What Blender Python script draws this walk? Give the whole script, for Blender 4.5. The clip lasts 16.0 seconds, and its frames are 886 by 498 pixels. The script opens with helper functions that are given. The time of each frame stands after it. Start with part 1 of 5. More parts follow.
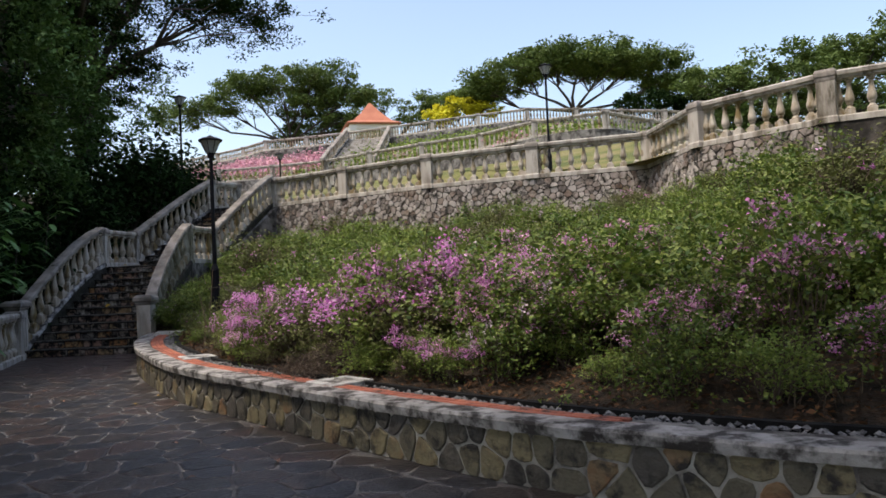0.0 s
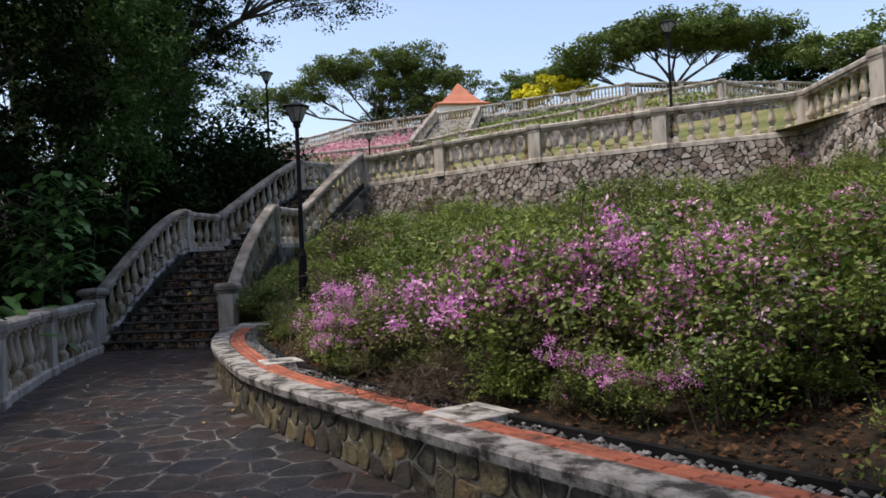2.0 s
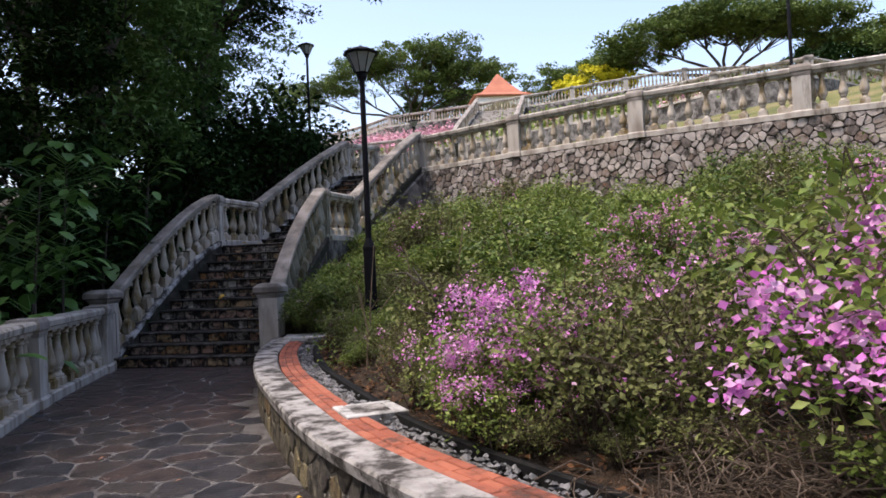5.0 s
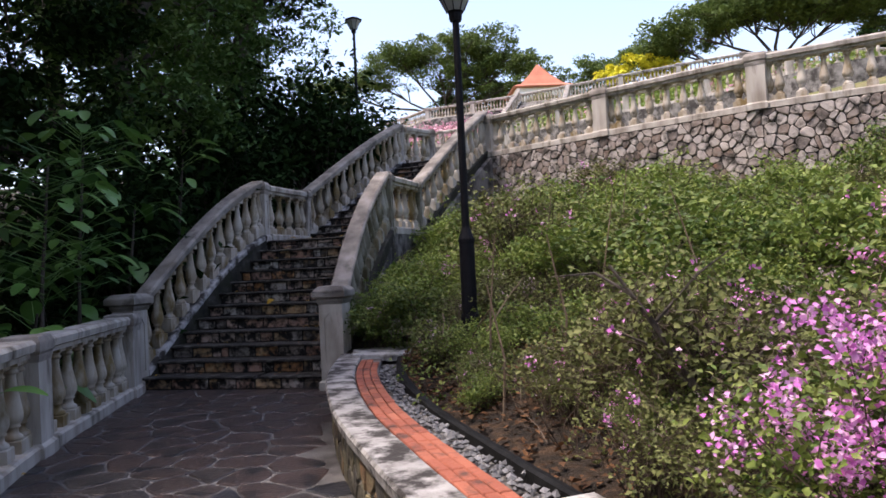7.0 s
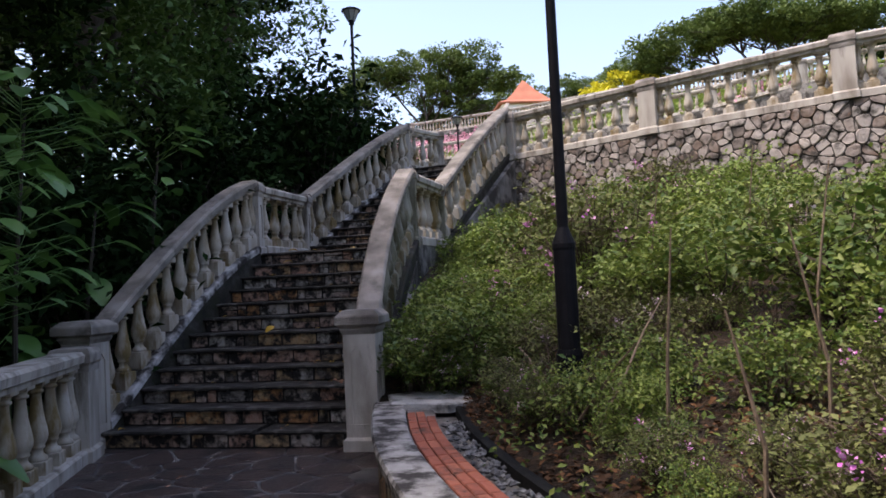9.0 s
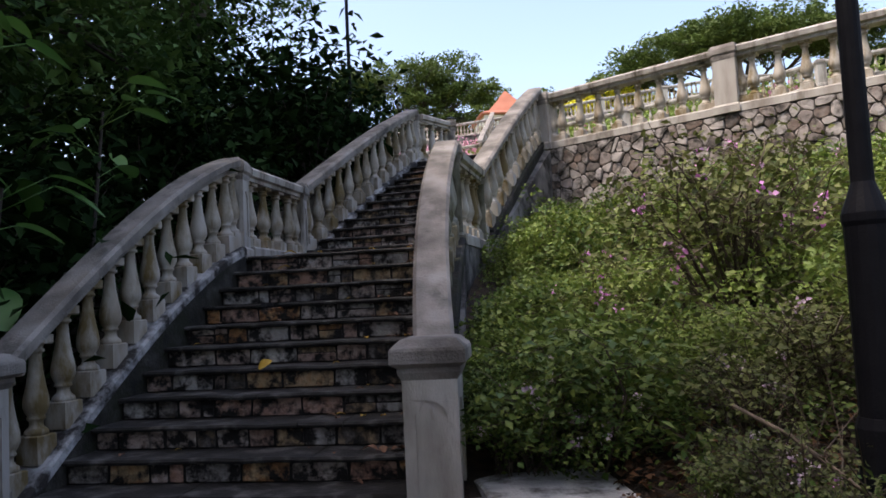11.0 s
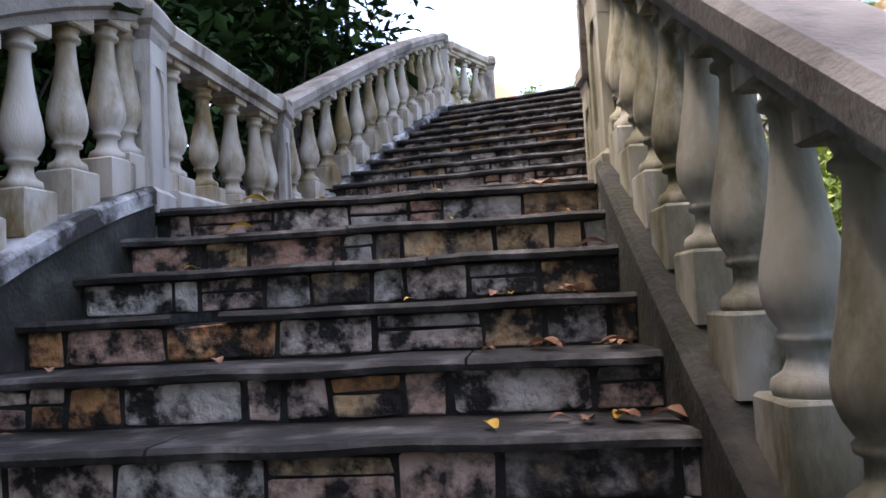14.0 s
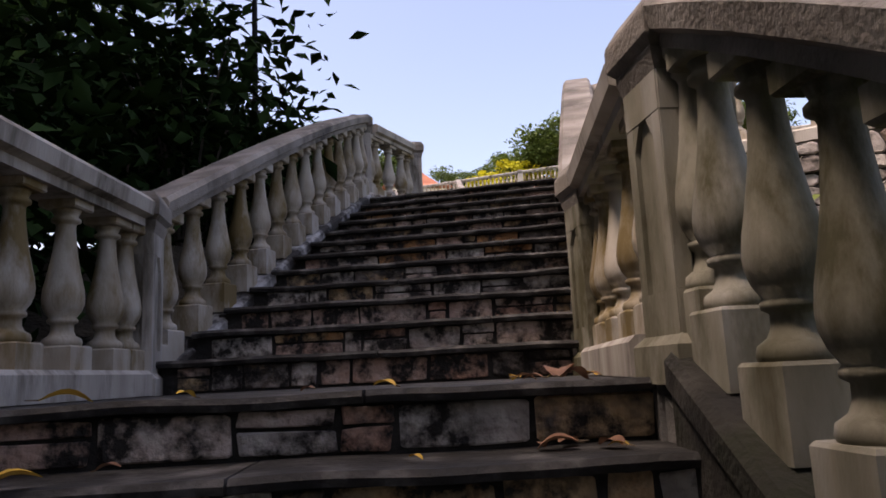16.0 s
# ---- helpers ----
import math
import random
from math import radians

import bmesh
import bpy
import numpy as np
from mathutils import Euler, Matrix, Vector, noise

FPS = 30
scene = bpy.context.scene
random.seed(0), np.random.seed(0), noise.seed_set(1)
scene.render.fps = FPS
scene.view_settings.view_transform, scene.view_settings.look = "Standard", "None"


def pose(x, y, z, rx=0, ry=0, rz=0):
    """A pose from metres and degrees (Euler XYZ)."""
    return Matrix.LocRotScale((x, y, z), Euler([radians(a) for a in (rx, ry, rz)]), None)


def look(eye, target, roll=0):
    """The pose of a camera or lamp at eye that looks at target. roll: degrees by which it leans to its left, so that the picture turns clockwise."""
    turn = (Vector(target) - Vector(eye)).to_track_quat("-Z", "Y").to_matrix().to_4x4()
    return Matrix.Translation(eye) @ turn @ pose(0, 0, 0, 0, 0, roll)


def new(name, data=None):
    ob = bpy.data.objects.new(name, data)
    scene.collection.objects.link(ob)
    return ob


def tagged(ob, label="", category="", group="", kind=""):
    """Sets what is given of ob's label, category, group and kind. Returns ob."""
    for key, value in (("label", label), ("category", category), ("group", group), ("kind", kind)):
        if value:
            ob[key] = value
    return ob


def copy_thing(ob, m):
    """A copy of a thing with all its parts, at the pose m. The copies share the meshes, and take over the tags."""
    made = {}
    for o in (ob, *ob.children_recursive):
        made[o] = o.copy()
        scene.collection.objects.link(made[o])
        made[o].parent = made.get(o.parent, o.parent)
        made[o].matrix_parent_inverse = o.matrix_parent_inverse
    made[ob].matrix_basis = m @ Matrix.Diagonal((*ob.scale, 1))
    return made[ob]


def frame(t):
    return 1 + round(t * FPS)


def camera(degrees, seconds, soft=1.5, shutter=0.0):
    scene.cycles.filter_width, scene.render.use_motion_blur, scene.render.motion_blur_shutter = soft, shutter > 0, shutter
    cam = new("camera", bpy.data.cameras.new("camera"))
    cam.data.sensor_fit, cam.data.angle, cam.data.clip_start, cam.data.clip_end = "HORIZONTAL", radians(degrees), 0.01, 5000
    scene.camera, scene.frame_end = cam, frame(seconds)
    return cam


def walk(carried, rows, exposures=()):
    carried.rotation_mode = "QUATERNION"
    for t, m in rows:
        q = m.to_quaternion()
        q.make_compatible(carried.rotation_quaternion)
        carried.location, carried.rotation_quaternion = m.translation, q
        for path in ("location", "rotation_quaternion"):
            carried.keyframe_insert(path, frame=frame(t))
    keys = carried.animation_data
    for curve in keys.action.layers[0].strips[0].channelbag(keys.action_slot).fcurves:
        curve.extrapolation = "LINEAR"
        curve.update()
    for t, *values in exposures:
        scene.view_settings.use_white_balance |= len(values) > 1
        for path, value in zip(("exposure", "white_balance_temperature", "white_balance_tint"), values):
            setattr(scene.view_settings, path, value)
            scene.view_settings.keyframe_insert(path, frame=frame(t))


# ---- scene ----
cam = camera(62.3, 16.0, soft=1.65)
METRES, EYE, TILT, LEAN, TURN = 19.0, 1.47, 0.0, 0.0, 0.0
ROWS = [
    (0.0, 0.0, 0.0, 0.0, 0.08, 1.76, 2.61),
    (0.5, -0.008, 0.0266, -0.0004, 1.41, 0.86, 2.57),
    (1.0, -0.0156, 0.0539, -0.0002, 4.94, 1.02, 2.64),
    (1.5, -0.0233, 0.0835, 0.0004, 6.07, 0.96, 2.68),
    (2.0, -0.033, 0.1148, 0.0015, 6.71, 0.92, 2.54),
    (2.5, -0.0451, 0.1436, 0.0018, 6.82, 1.07, 2.65),
    (3.0, -0.0561, 0.1699, 0.0027, 6.55, 2.61, 2.59),
    (3.5, -0.0671, 0.1946, 0.0032, 5.61, 7.36, 2.7),
    (4.0, -0.0788, 0.22, -0.0, 5.73, 5.39, 2.47),
    (4.5, -0.0945, 0.245, -0.0, 7.33, 0.88, 2.58),
    (5.0, -0.1119, 0.2724, -0.0, 8.82, 0.99, 2.54),
    (7.5, -0.196, 0.4106, 0.0013, 11.12, 0.96, 2.82),
    (8.0, -0.2125, 0.4367, 0.0013, 10.88, 1.23, 2.83),
    (10.5, -0.2947, 0.5865, -0.0009, 6.63, 3.88, 2.82),
    (11.0, -0.3114, 0.6229, -0.0, 6.68, 3.77, 2.9),
    (11.5, -0.3286, 0.656, 0.0016, 6.6, 3.81, 2.85),
    (12.0, -0.3434, 0.6904, 0.0016, 6.7, 3.74, 2.97),
    (12.5, -0.3569, 0.7273, 0.0005, 6.64, 4.12, 2.94),
    (13.0, -0.3675, 0.7663, -0.0009, 6.27, 4.09, 2.89),
    (13.5, -0.3739, 0.8024, -0.0003, 6.0, 3.97, 2.95),
    (14.0, -0.3787, 0.8351, 0.001, 5.06, 4.13, 3.08),
    (14.5, -0.3821, 0.8637, 0.0084, 3.17, 4.42, 2.92),
    (15.0, -0.3871, 0.8774, 0.0168, 0.33, 6.77, 2.84),
    (15.5, -0.3882, 0.8916, 0.0226, -1.78, 8.83, 2.9),
    (16.0, -0.3905, 0.9031, 0.0293, -2.29, 9.67, 2.79),
]
walk(cam, [(t, pose(0, 0, EYE, TILT, LEAN, TURN) @ pose(METRES * x, METRES * y, METRES * z, 90 + pitch, roll, yaw)) for t, x, y, z, yaw, pitch, roll in ROWS],
     [(0, 1.06, 6950, 11), (1.5, 0.94, 6900, 12), (3.5, 0.92, 6650, 11), (5.2, 1.36, 6750, 18), (8, 1.52, 6750, 20), (10.5, 1.35, 6800, 15), (11.5, 1.55, 6850, 17), (12.5, 2.05, 6850, 18), (14, 2.95, 6850, 18),
      (14.5, 3.25, 6950, 19), (15, 3.0, 7000, 19), (15.5, 1.95, 7150, 21), (16, 1.2, 7500, 25)])

# ---- world, sun, exposure ----
SUN_ELEV, SUN_AZ = 65.0, 244.0          # degrees; azimuth clockwise from +y
world = bpy.data.worlds.new("sky")
scene.world = world
world.use_nodes = True
wn = world.node_tree.nodes
sky = wn.new("ShaderNodeTexSky")
sky.sky_type, sky.sun_disc = "NISHITA", False
sky.sun_elevation, sky.sun_rotation = radians(SUN_ELEV), radians(SUN_AZ)
sky.air_density, sky.dust_density, sky.ozone_density = 1.0, 3.0, 0.8
wn["Background"].inputs["Strength"].default_value = 0.15
world.node_tree.links.new(sky.outputs[0], wn["Background"].inputs["Color"])
sun = new("sun", bpy.data.lights.new("sun", "SUN"))
sun.data.energy, sun.data.angle, sun.data.color = 1.8, radians(10), (1.0, 0.95, 0.87)
az, el = radians(SUN_AZ), radians(SUN_ELEV)
sun.matrix_world = look((0, 0, 60), (-math.sin(az) * math.cos(el) * 10, -math.cos(az) * math.cos(el) * 10, 60 - math.sin(el) * 10))


# ---- materials ----
def shader(name, colours, scale=3.0, rough=0.85, bump=0.3, fine=40.0, stain=None, stain_at=0.55, island=0.0, piece=0.0,
           translucent=0.0, metal=0.0, stretch=(1, 1, 1), dist=0.02, specular=0.3):
    """Two scales of variation in world space: colours over noise, dark or pale stains with their own shape, fine bump."""
    m = bpy.data.materials.new(name)
    m.use_nodes = True
    n, l = m.node_tree.nodes, m.node_tree.links
    b = n["Principled BSDF"]
    b.inputs["Roughness"].default_value, b.inputs["Metallic"].default_value = rough, metal
    b.inputs["Specular IOR Level"].default_value = specular
    geo = n.new("ShaderNodeNewGeometry")
    mp = n.new("ShaderNodeMapping")
    mp.inputs["Scale"].default_value = stretch
    l.new(geo.outputs["Position"], mp.inputs["Vector"])
    big = n.new("ShaderNodeTexNoise")
    big.inputs["Scale"].default_value, big.inputs["Detail"].default_value = scale, 6
    l.new(mp.outputs[0], big.inputs["Vector"])
    ramp = n.new("ShaderNodeValToRGB")
    els = ramp.color_ramp.elements
    lo, hi = (0.3, 0.7) if not (island or piece) else (0.0, 1.0)
    for i, c in enumerate(colours):
        e = els[i] if i < 2 else els.new(0.5)
        e.position = lo + (hi - lo) * i / max(1, len(colours) - 1)
        e.color = (*c, 1)
    drive = big.outputs["Fac"]
    if island or piece:
        src = geo.outputs["Random Per Island"]
        if piece:
            info = n.new("ShaderNodeObjectInfo")
            src = info.outputs["Random"]
        mix = n.new("ShaderNodeMix")
        mix.inputs[0].default_value = max(island, piece)
        l.new(drive, mix.inputs[2])
        l.new(src, mix.inputs[3])
        drive = mix.outputs[0]
    l.new(drive, ramp.inputs["Fac"])
    colour = ramp.outputs["Color"]
    if stain:
        sn = n.new("ShaderNodeTexNoise")
        sn.inputs["Scale"].default_value, sn.inputs["Detail"].default_value = scale * 0.6, 9
        sn.inputs["Roughness"].default_value = 0.65
        l.new(mp.outputs[0], sn.inputs["Vector"])
        sr = n.new("ShaderNodeValToRGB")
        sr.color_ramp.elements[0].position, sr.color_ramp.elements[1].position = stain_at - 0.06, stain_at + 0.08
        l.new(sn.outputs["Fac"], sr.inputs["Fac"])
        sm = n.new("ShaderNodeMix")
        sm.data_type = "RGBA"
        l.new(sr.outputs["Color"], sm.inputs[0])
        l.new(colour, sm.inputs[6])
        sm.inputs[7].default_value = (*stain, 1)
        colour = sm.outputs[2]
    l.new(colour, b.inputs["Base Color"])
    if bump:
        fn = n.new("ShaderNodeTexNoise")
        fn.inputs["Scale"].default_value, fn.inputs["Detail"].default_value = fine, 5
        l.new(mp.outputs[0], fn.inputs["Vector"])
        bp = n.new("ShaderNodeBump")
        bp.inputs["Strength"].default_value, bp.inputs["Distance"].default_value = bump, dist
        l.new(fn.outputs["Fac"], bp.inputs["Height"])
        l.new(bp.outputs[0], b.inputs["Normal"])
    if translucent:
        tr = n.new("ShaderNodeBsdfTranslucent")
        l.new(colour, tr.inputs["Color"])
        ms = n.new("ShaderNodeMixShader")
        ms.inputs[0].default_value = translucent
        l.new(b.outputs[0], ms.inputs[1])
        l.new(tr.outputs[0], ms.inputs[2])
        l.new(ms.outputs[0], n["Material Output"].inputs["Surface"])
    return m


CONCRETE = shader("weathered_concrete", [(0.22, 0.19, 0.16), (0.38, 0.35, 0.31), (0.46, 0.43, 0.39)], 3.0, 0.9, 0.35, 55, stain=(0.085, 0.072, 0.052), stain_at=0.58, stretch=(1.6, 1.6, 0.35), dist=0.01)
BALUSTER = shader("cast_baluster", [(0.25, 0.20, 0.14), (0.39, 0.35, 0.29), (0.45, 0.42, 0.38)], 4.0, 0.88, 0.3, 60, stain=(0.16, 0.115, 0.05), stain_at=0.53, stretch=(1.3, 1.3, 0.5), dist=0.008)
RAILTOP = shader("handrail_cement", [(0.13, 0.115, 0.10), (0.23, 0.205, 0.18), (0.34, 0.31, 0.28)], 3.4, 0.9, 0.4, 60, stain=(0.09, 0.08, 0.07), stain_at=0.6)
CURB = shader("stair_curb", [(0.23, 0.22, 0.205), (0.40, 0.385, 0.37)], 8, 0.9, 0.5, 50, stain=(0.035, 0.031, 0.028), stain_at=0.50)
PIERCEMENT = shader("cream_pier_cement", [(0.32, 0.28, 0.23), (0.46, 0.42, 0.36), (0.58, 0.54, 0.48)], 4, 0.9, 0.3, 60, stain=(0.20, 0.15, 0.10), stain_at=0.60, stretch=(1.5, 1.5, 0.5))
STAIRCURB = shader("stair_curb_worn", [(0.28, 0.27, 0.26), (0.42, 0.41, 0.40), (0.52, 0.51, 0.50)], 5, 0.9, 0.4, 50, stain=(0.035, 0.031, 0.028), stain_at=0.475)
MORTAR = shader("pale_mortar", [(0.22, 0.21, 0.185), (0.44, 0.415, 0.365)], 5, 0.95, 0.4, 70, stain=(0.12, 0.11, 0.10), stain_at=0.58)
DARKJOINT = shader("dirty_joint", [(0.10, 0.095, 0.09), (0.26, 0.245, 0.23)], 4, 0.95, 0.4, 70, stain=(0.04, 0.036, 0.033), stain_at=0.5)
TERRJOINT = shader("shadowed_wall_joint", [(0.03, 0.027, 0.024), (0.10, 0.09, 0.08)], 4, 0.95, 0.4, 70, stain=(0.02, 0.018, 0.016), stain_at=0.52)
PAVEJOINT = shader("paving_joint", [(0.036, 0.034, 0.034), (0.16, 0.152, 0.148)], 3, 0.9, 0.4, 60, stain=(0.05, 0.045, 0.045), stain_at=0.56)
WALLSTONE = shader("planter_stone", [(0.28, 0.10, 0.04), (0.20, 0.11, 0.055), (0.17, 0.145, 0.085), (0.21, 0.175, 0.10), (0.13, 0.115, 0.075), (0.24, 0.18, 0.10), (0.16, 0.135, 0.08), (0.075, 0.07, 0.068), (0.17, 0.13, 0.08), (0.06, 0.055, 0.055)], 9, 0.6, 0.8, 34, stain=(0.022, 0.02, 0.018), stain_at=0.535, piece=0.78)
TERR_TONES = [(0.36, 0.15, 0.07), (0.09, 0.075, 0.066), (0.28, 0.24, 0.215), (0.16, 0.115, 0.09), (0.38, 0.345, 0.315), (0.11, 0.092, 0.082), (0.29, 0.20, 0.14), (0.08, 0.066, 0.06), (0.34, 0.30, 0.275)]
TERRSTONE = shader("terrace_stone", TERR_TONES, 7, 0.9, 0.9, 18, stain=(0.05, 0.045, 0.04), stain_at=0.55, piece=0.75)
TERRRUBBLE = shader("terrace_rubble", TERR_TONES, 7, 0.9, 0.9, 18, stain=(0.05, 0.045, 0.04), stain_at=0.55, island=0.75)
FLAG = shader("paving_flagstone", [(0.011, 0.013, 0.019), (0.028, 0.028, 0.033), (0.044, 0.037, 0.034), (0.017, 0.019, 0.029), (0.06, 0.034, 0.029)], 6, 0.4, 1.0, 30, stain=(0.012, 0.012, 0.013), stain_at=0.55, piece=0.6)
# Curb grime, with shade beside the balustrade mixed into the near-black tone.
GRIMESHADECURB = shader("grimy_stair_curb", [(0.010, 0.009, 0.008), (0.026, 0.024, 0.02), (0.07, 0.064, 0.056)], 5, 0.9, 0.5, 45, stain=(0.02, 0.022, 0.012), stain_at=0.52)
STEPSTONE = shader("riser_stone", [(0.34, 0.11, 0.05), (0.05, 0.042, 0.038), (0.40, 0.19, 0.075), (0.46, 0.32, 0.18), (0.08, 0.065, 0.055), (0.26, 0.235, 0.215), (0.44, 0.41, 0.37), (0.07, 0.06, 0.055), (0.50, 0.24, 0.08), (0.50, 0.45, 0.38), (0.06, 0.05, 0.045), (0.24, 0.215, 0.20), (0.36, 0.14, 0.07)], 13, 0.65, 1.0, 26, stain=(0.012, 0.010, 0.009), stain_at=0.49, piece=0.7)
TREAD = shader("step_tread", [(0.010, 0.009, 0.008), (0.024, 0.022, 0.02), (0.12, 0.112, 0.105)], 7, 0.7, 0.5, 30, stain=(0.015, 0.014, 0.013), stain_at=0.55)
BRICK = shader("terracotta_brick", [(0.20, 0.06, 0.04), (0.32, 0.10, 0.06), (0.40, 0.14, 0.085)], 7, 0.85, 0.4, 50, stain=(0.07, 0.04, 0.032), stain_at=0.57, piece=0.6)
SOIL = shader("leaf_litter", [(0.010, 0.008, 0.006), (0.028, 0.019, 0.012), (0.065, 0.038, 0.021)], 9, 0.95, 0.9, 45, dist=0.05)
FLOORSOIL = shader("forest_soil", [(0.02, 0.016, 0.01), (0.05, 0.04, 0.025)], 2, 0.95, 0.8, 20, dist=0.05)
GRASS = shader("hill_grass", [(0.06, 0.08, 0.02), (0.13, 0.13, 0.04), (0.20, 0.16, 0.08)], 0.6, 0.95, 0.9, 9, dist=0.1)
GRAVEL = shader("gravel", [(0.05, 0.052, 0.056), (0.13, 0.13, 0.135), (0.26, 0.26, 0.265)], 3, 0.85, 0.0, island=0.8)
BLACK = shader("black_metal", [(0.006, 0.006, 0.008), (0.012, 0.012, 0.015)], 8, 0.6, 0.12, 90, specular=0.1)
PLASTIC = shader("black_edging", [(0.006, 0.006, 0.006), (0.014, 0.014, 0.014)], 10, 0.7, 0.2, 40, specular=0.1)
LAMPGLASS = shader("frosted_lamp_glass", [(0.35, 0.37, 0.38), (0.45, 0.47, 0.47)], 6, 0.4, 0.05, 50, translucent=0.35)
BARK = shader("bark", [(0.035, 0.03, 0.024), (0.085, 0.07, 0.06)], 5, 0.95, 0.8, 18, dist=0.04, stretch=(1, 1, 0.3))
TWIG = shader("dry_twig", [(0.09, 0.065, 0.045), (0.20, 0.15, 0.105)], 9, 0.95, 0.3, 40)
LEAF_BED = shader("shrub_leaf", [(0.014, 0.028, 0.007), (0.06, 0.11, 0.019), (0.13, 0.195, 0.032), (0.24, 0.28, 0.06)], 0.9, 0.55, 0, island=0.6, translucent=0.28)
LEAF_YOUNG = shader("young_leaf", [(0.07, 0.12, 0.024), (0.155, 0.22, 0.042), (0.27, 0.32, 0.085)], 0.9, 0.55, 0, island=0.7, translucent=0.3)
LEAF_OLIVE = shader("olive_leaf", [(0.04, 0.045, 0.016), (0.10, 0.115, 0.032), (0.19, 0.20, 0.07)], 0.9, 0.7, 0, island=0.7, translucent=0.2)
DRYSTEM = shader("dry_stem", [(0.03, 0.022, 0.016), (0.075, 0.055, 0.04), (0.15, 0.12, 0.095)], 7, 0.95, 0, island=0.7)
LEAF_DRY = shader("dry_leaf", [(0.03, 0.016, 0.009), (0.075, 0.038, 0.018), (0.18, 0.085, 0.036)], 3, 0.85, 0, island=0.85, translucent=0.15)
# Forest shade is put into this leaf colour; the next is the lit copy.
LEAF_FOREST_SHADED = shader("forest_leaf", [(0.006, 0.014, 0.005), (0.013, 0.029, 0.009), (0.03, 0.06, 0.017)], 0.5, 0.8, 0, island=0.6, translucent=0.05, specular=0.03)
LEAF_FOREST_LIT = shader("mid_green_leaf", [(0.028, 0.062, 0.018), (0.065, 0.13, 0.032), (0.12, 0.20, 0.055)], 0.5, 0.6, 0, island=0.6, translucent=0.15, specular=0.2)
# Algae stains, and a tone lowered for the shaded right-hand balusters and newels.
BALUSTER_ALGAE_SHADED = shader("algae_stained_baluster", [(0.12, 0.11, 0.075), (0.24, 0.225, 0.175), (0.36, 0.345, 0.31)], 4.0, 0.88, 0.3, 60, stain=(0.075, 0.068, 0.036), stain_at=0.53, stretch=(1.3, 1.3, 0.5), dist=0.008)
LEAF_BROAD = shader("broad_leaf", [(0.04, 0.11, 0.025), (0.085, 0.20, 0.04), (0.15, 0.28, 0.055)], 1.2, 0.4, 0, translucent=0.25, specular=0.5)
LEAF_RAIN = shader("rain_tree_leaf", [(0.045, 0.075, 0.02), (0.08, 0.125, 0.03), (0.13, 0.17, 0.045)], 0.25, 0.7, 0, island=0.5, translucent=0.25)
LEAF_YELLOW = shader("yellow_flowers", [(0.42, 0.42, 0.03), (0.62, 0.58, 0.04), (0.70, 0.64, 0.07)], 0.5, 0.7, 0, island=0.6, translucent=0.25)
PETAL = shader("pink_bract", [(0.53, 0.11, 0.46), (0.67, 0.22, 0.60), (0.77, 0.38, 0.69), (0.83, 0.57, 0.76)], 2, 0.7, 0, island=0.8, translucent=0.3)
PETAL_PALE = shader("pale_bract", [(0.42, 0.28, 0.42), (0.58, 0.42, 0.52), (0.68, 0.60, 0.58)], 2, 0.7, 0, island=0.8, translucent=0.3)
PETAL_MIX = shader("mixed_bract", [(0.40, 0.18, 0.40), (0.64, 0.20, 0.52), (0.70, 0.36, 0.58), (0.72, 0.55, 0.58)], 2, 0.7, 0, island=0.85, translucent=0.3)
PETAL_FAR = shader("far_pink_flowers", [(0.40, 0.16, 0.24), (0.55, 0.28, 0.36), (0.60, 0.40, 0.40)], 0.3, 0.8, 0, island=0.7, translucent=0.2)
ROOFTILE = shader("orange_roof", [(0.33, 0.12, 0.075), (0.42, 0.165, 0.10)], 1.2, 0.85, 0.3, 9)
WHITEWALL = shader("white_plaster", [(0.66, 0.64, 0.60), (0.78, 0.76, 0.72)], 0.8, 0.9, 0.1, 20)
SLAB = shader("concrete_slab", [(0.34, 0.34, 0.335), (0.54, 0.535, 0.52)], 6, 0.9, 0.4, 40, stain=(0.10, 0.095, 0.085), stain_at=0.55)
LEAF_FALLEN = shader("fallen_yellow_leaf", [(0.45, 0.24, 0.03), (0.62, 0.40, 0.06)], 20, 0.6, 0, translucent=0.1)
LEAF_FALLEN_BROWN = shader("fallen_brown_leaf", [(0.12, 0.055, 0.03), (0.28, 0.15, 0.095)], 20, 0.7, 0, translucent=0.1)


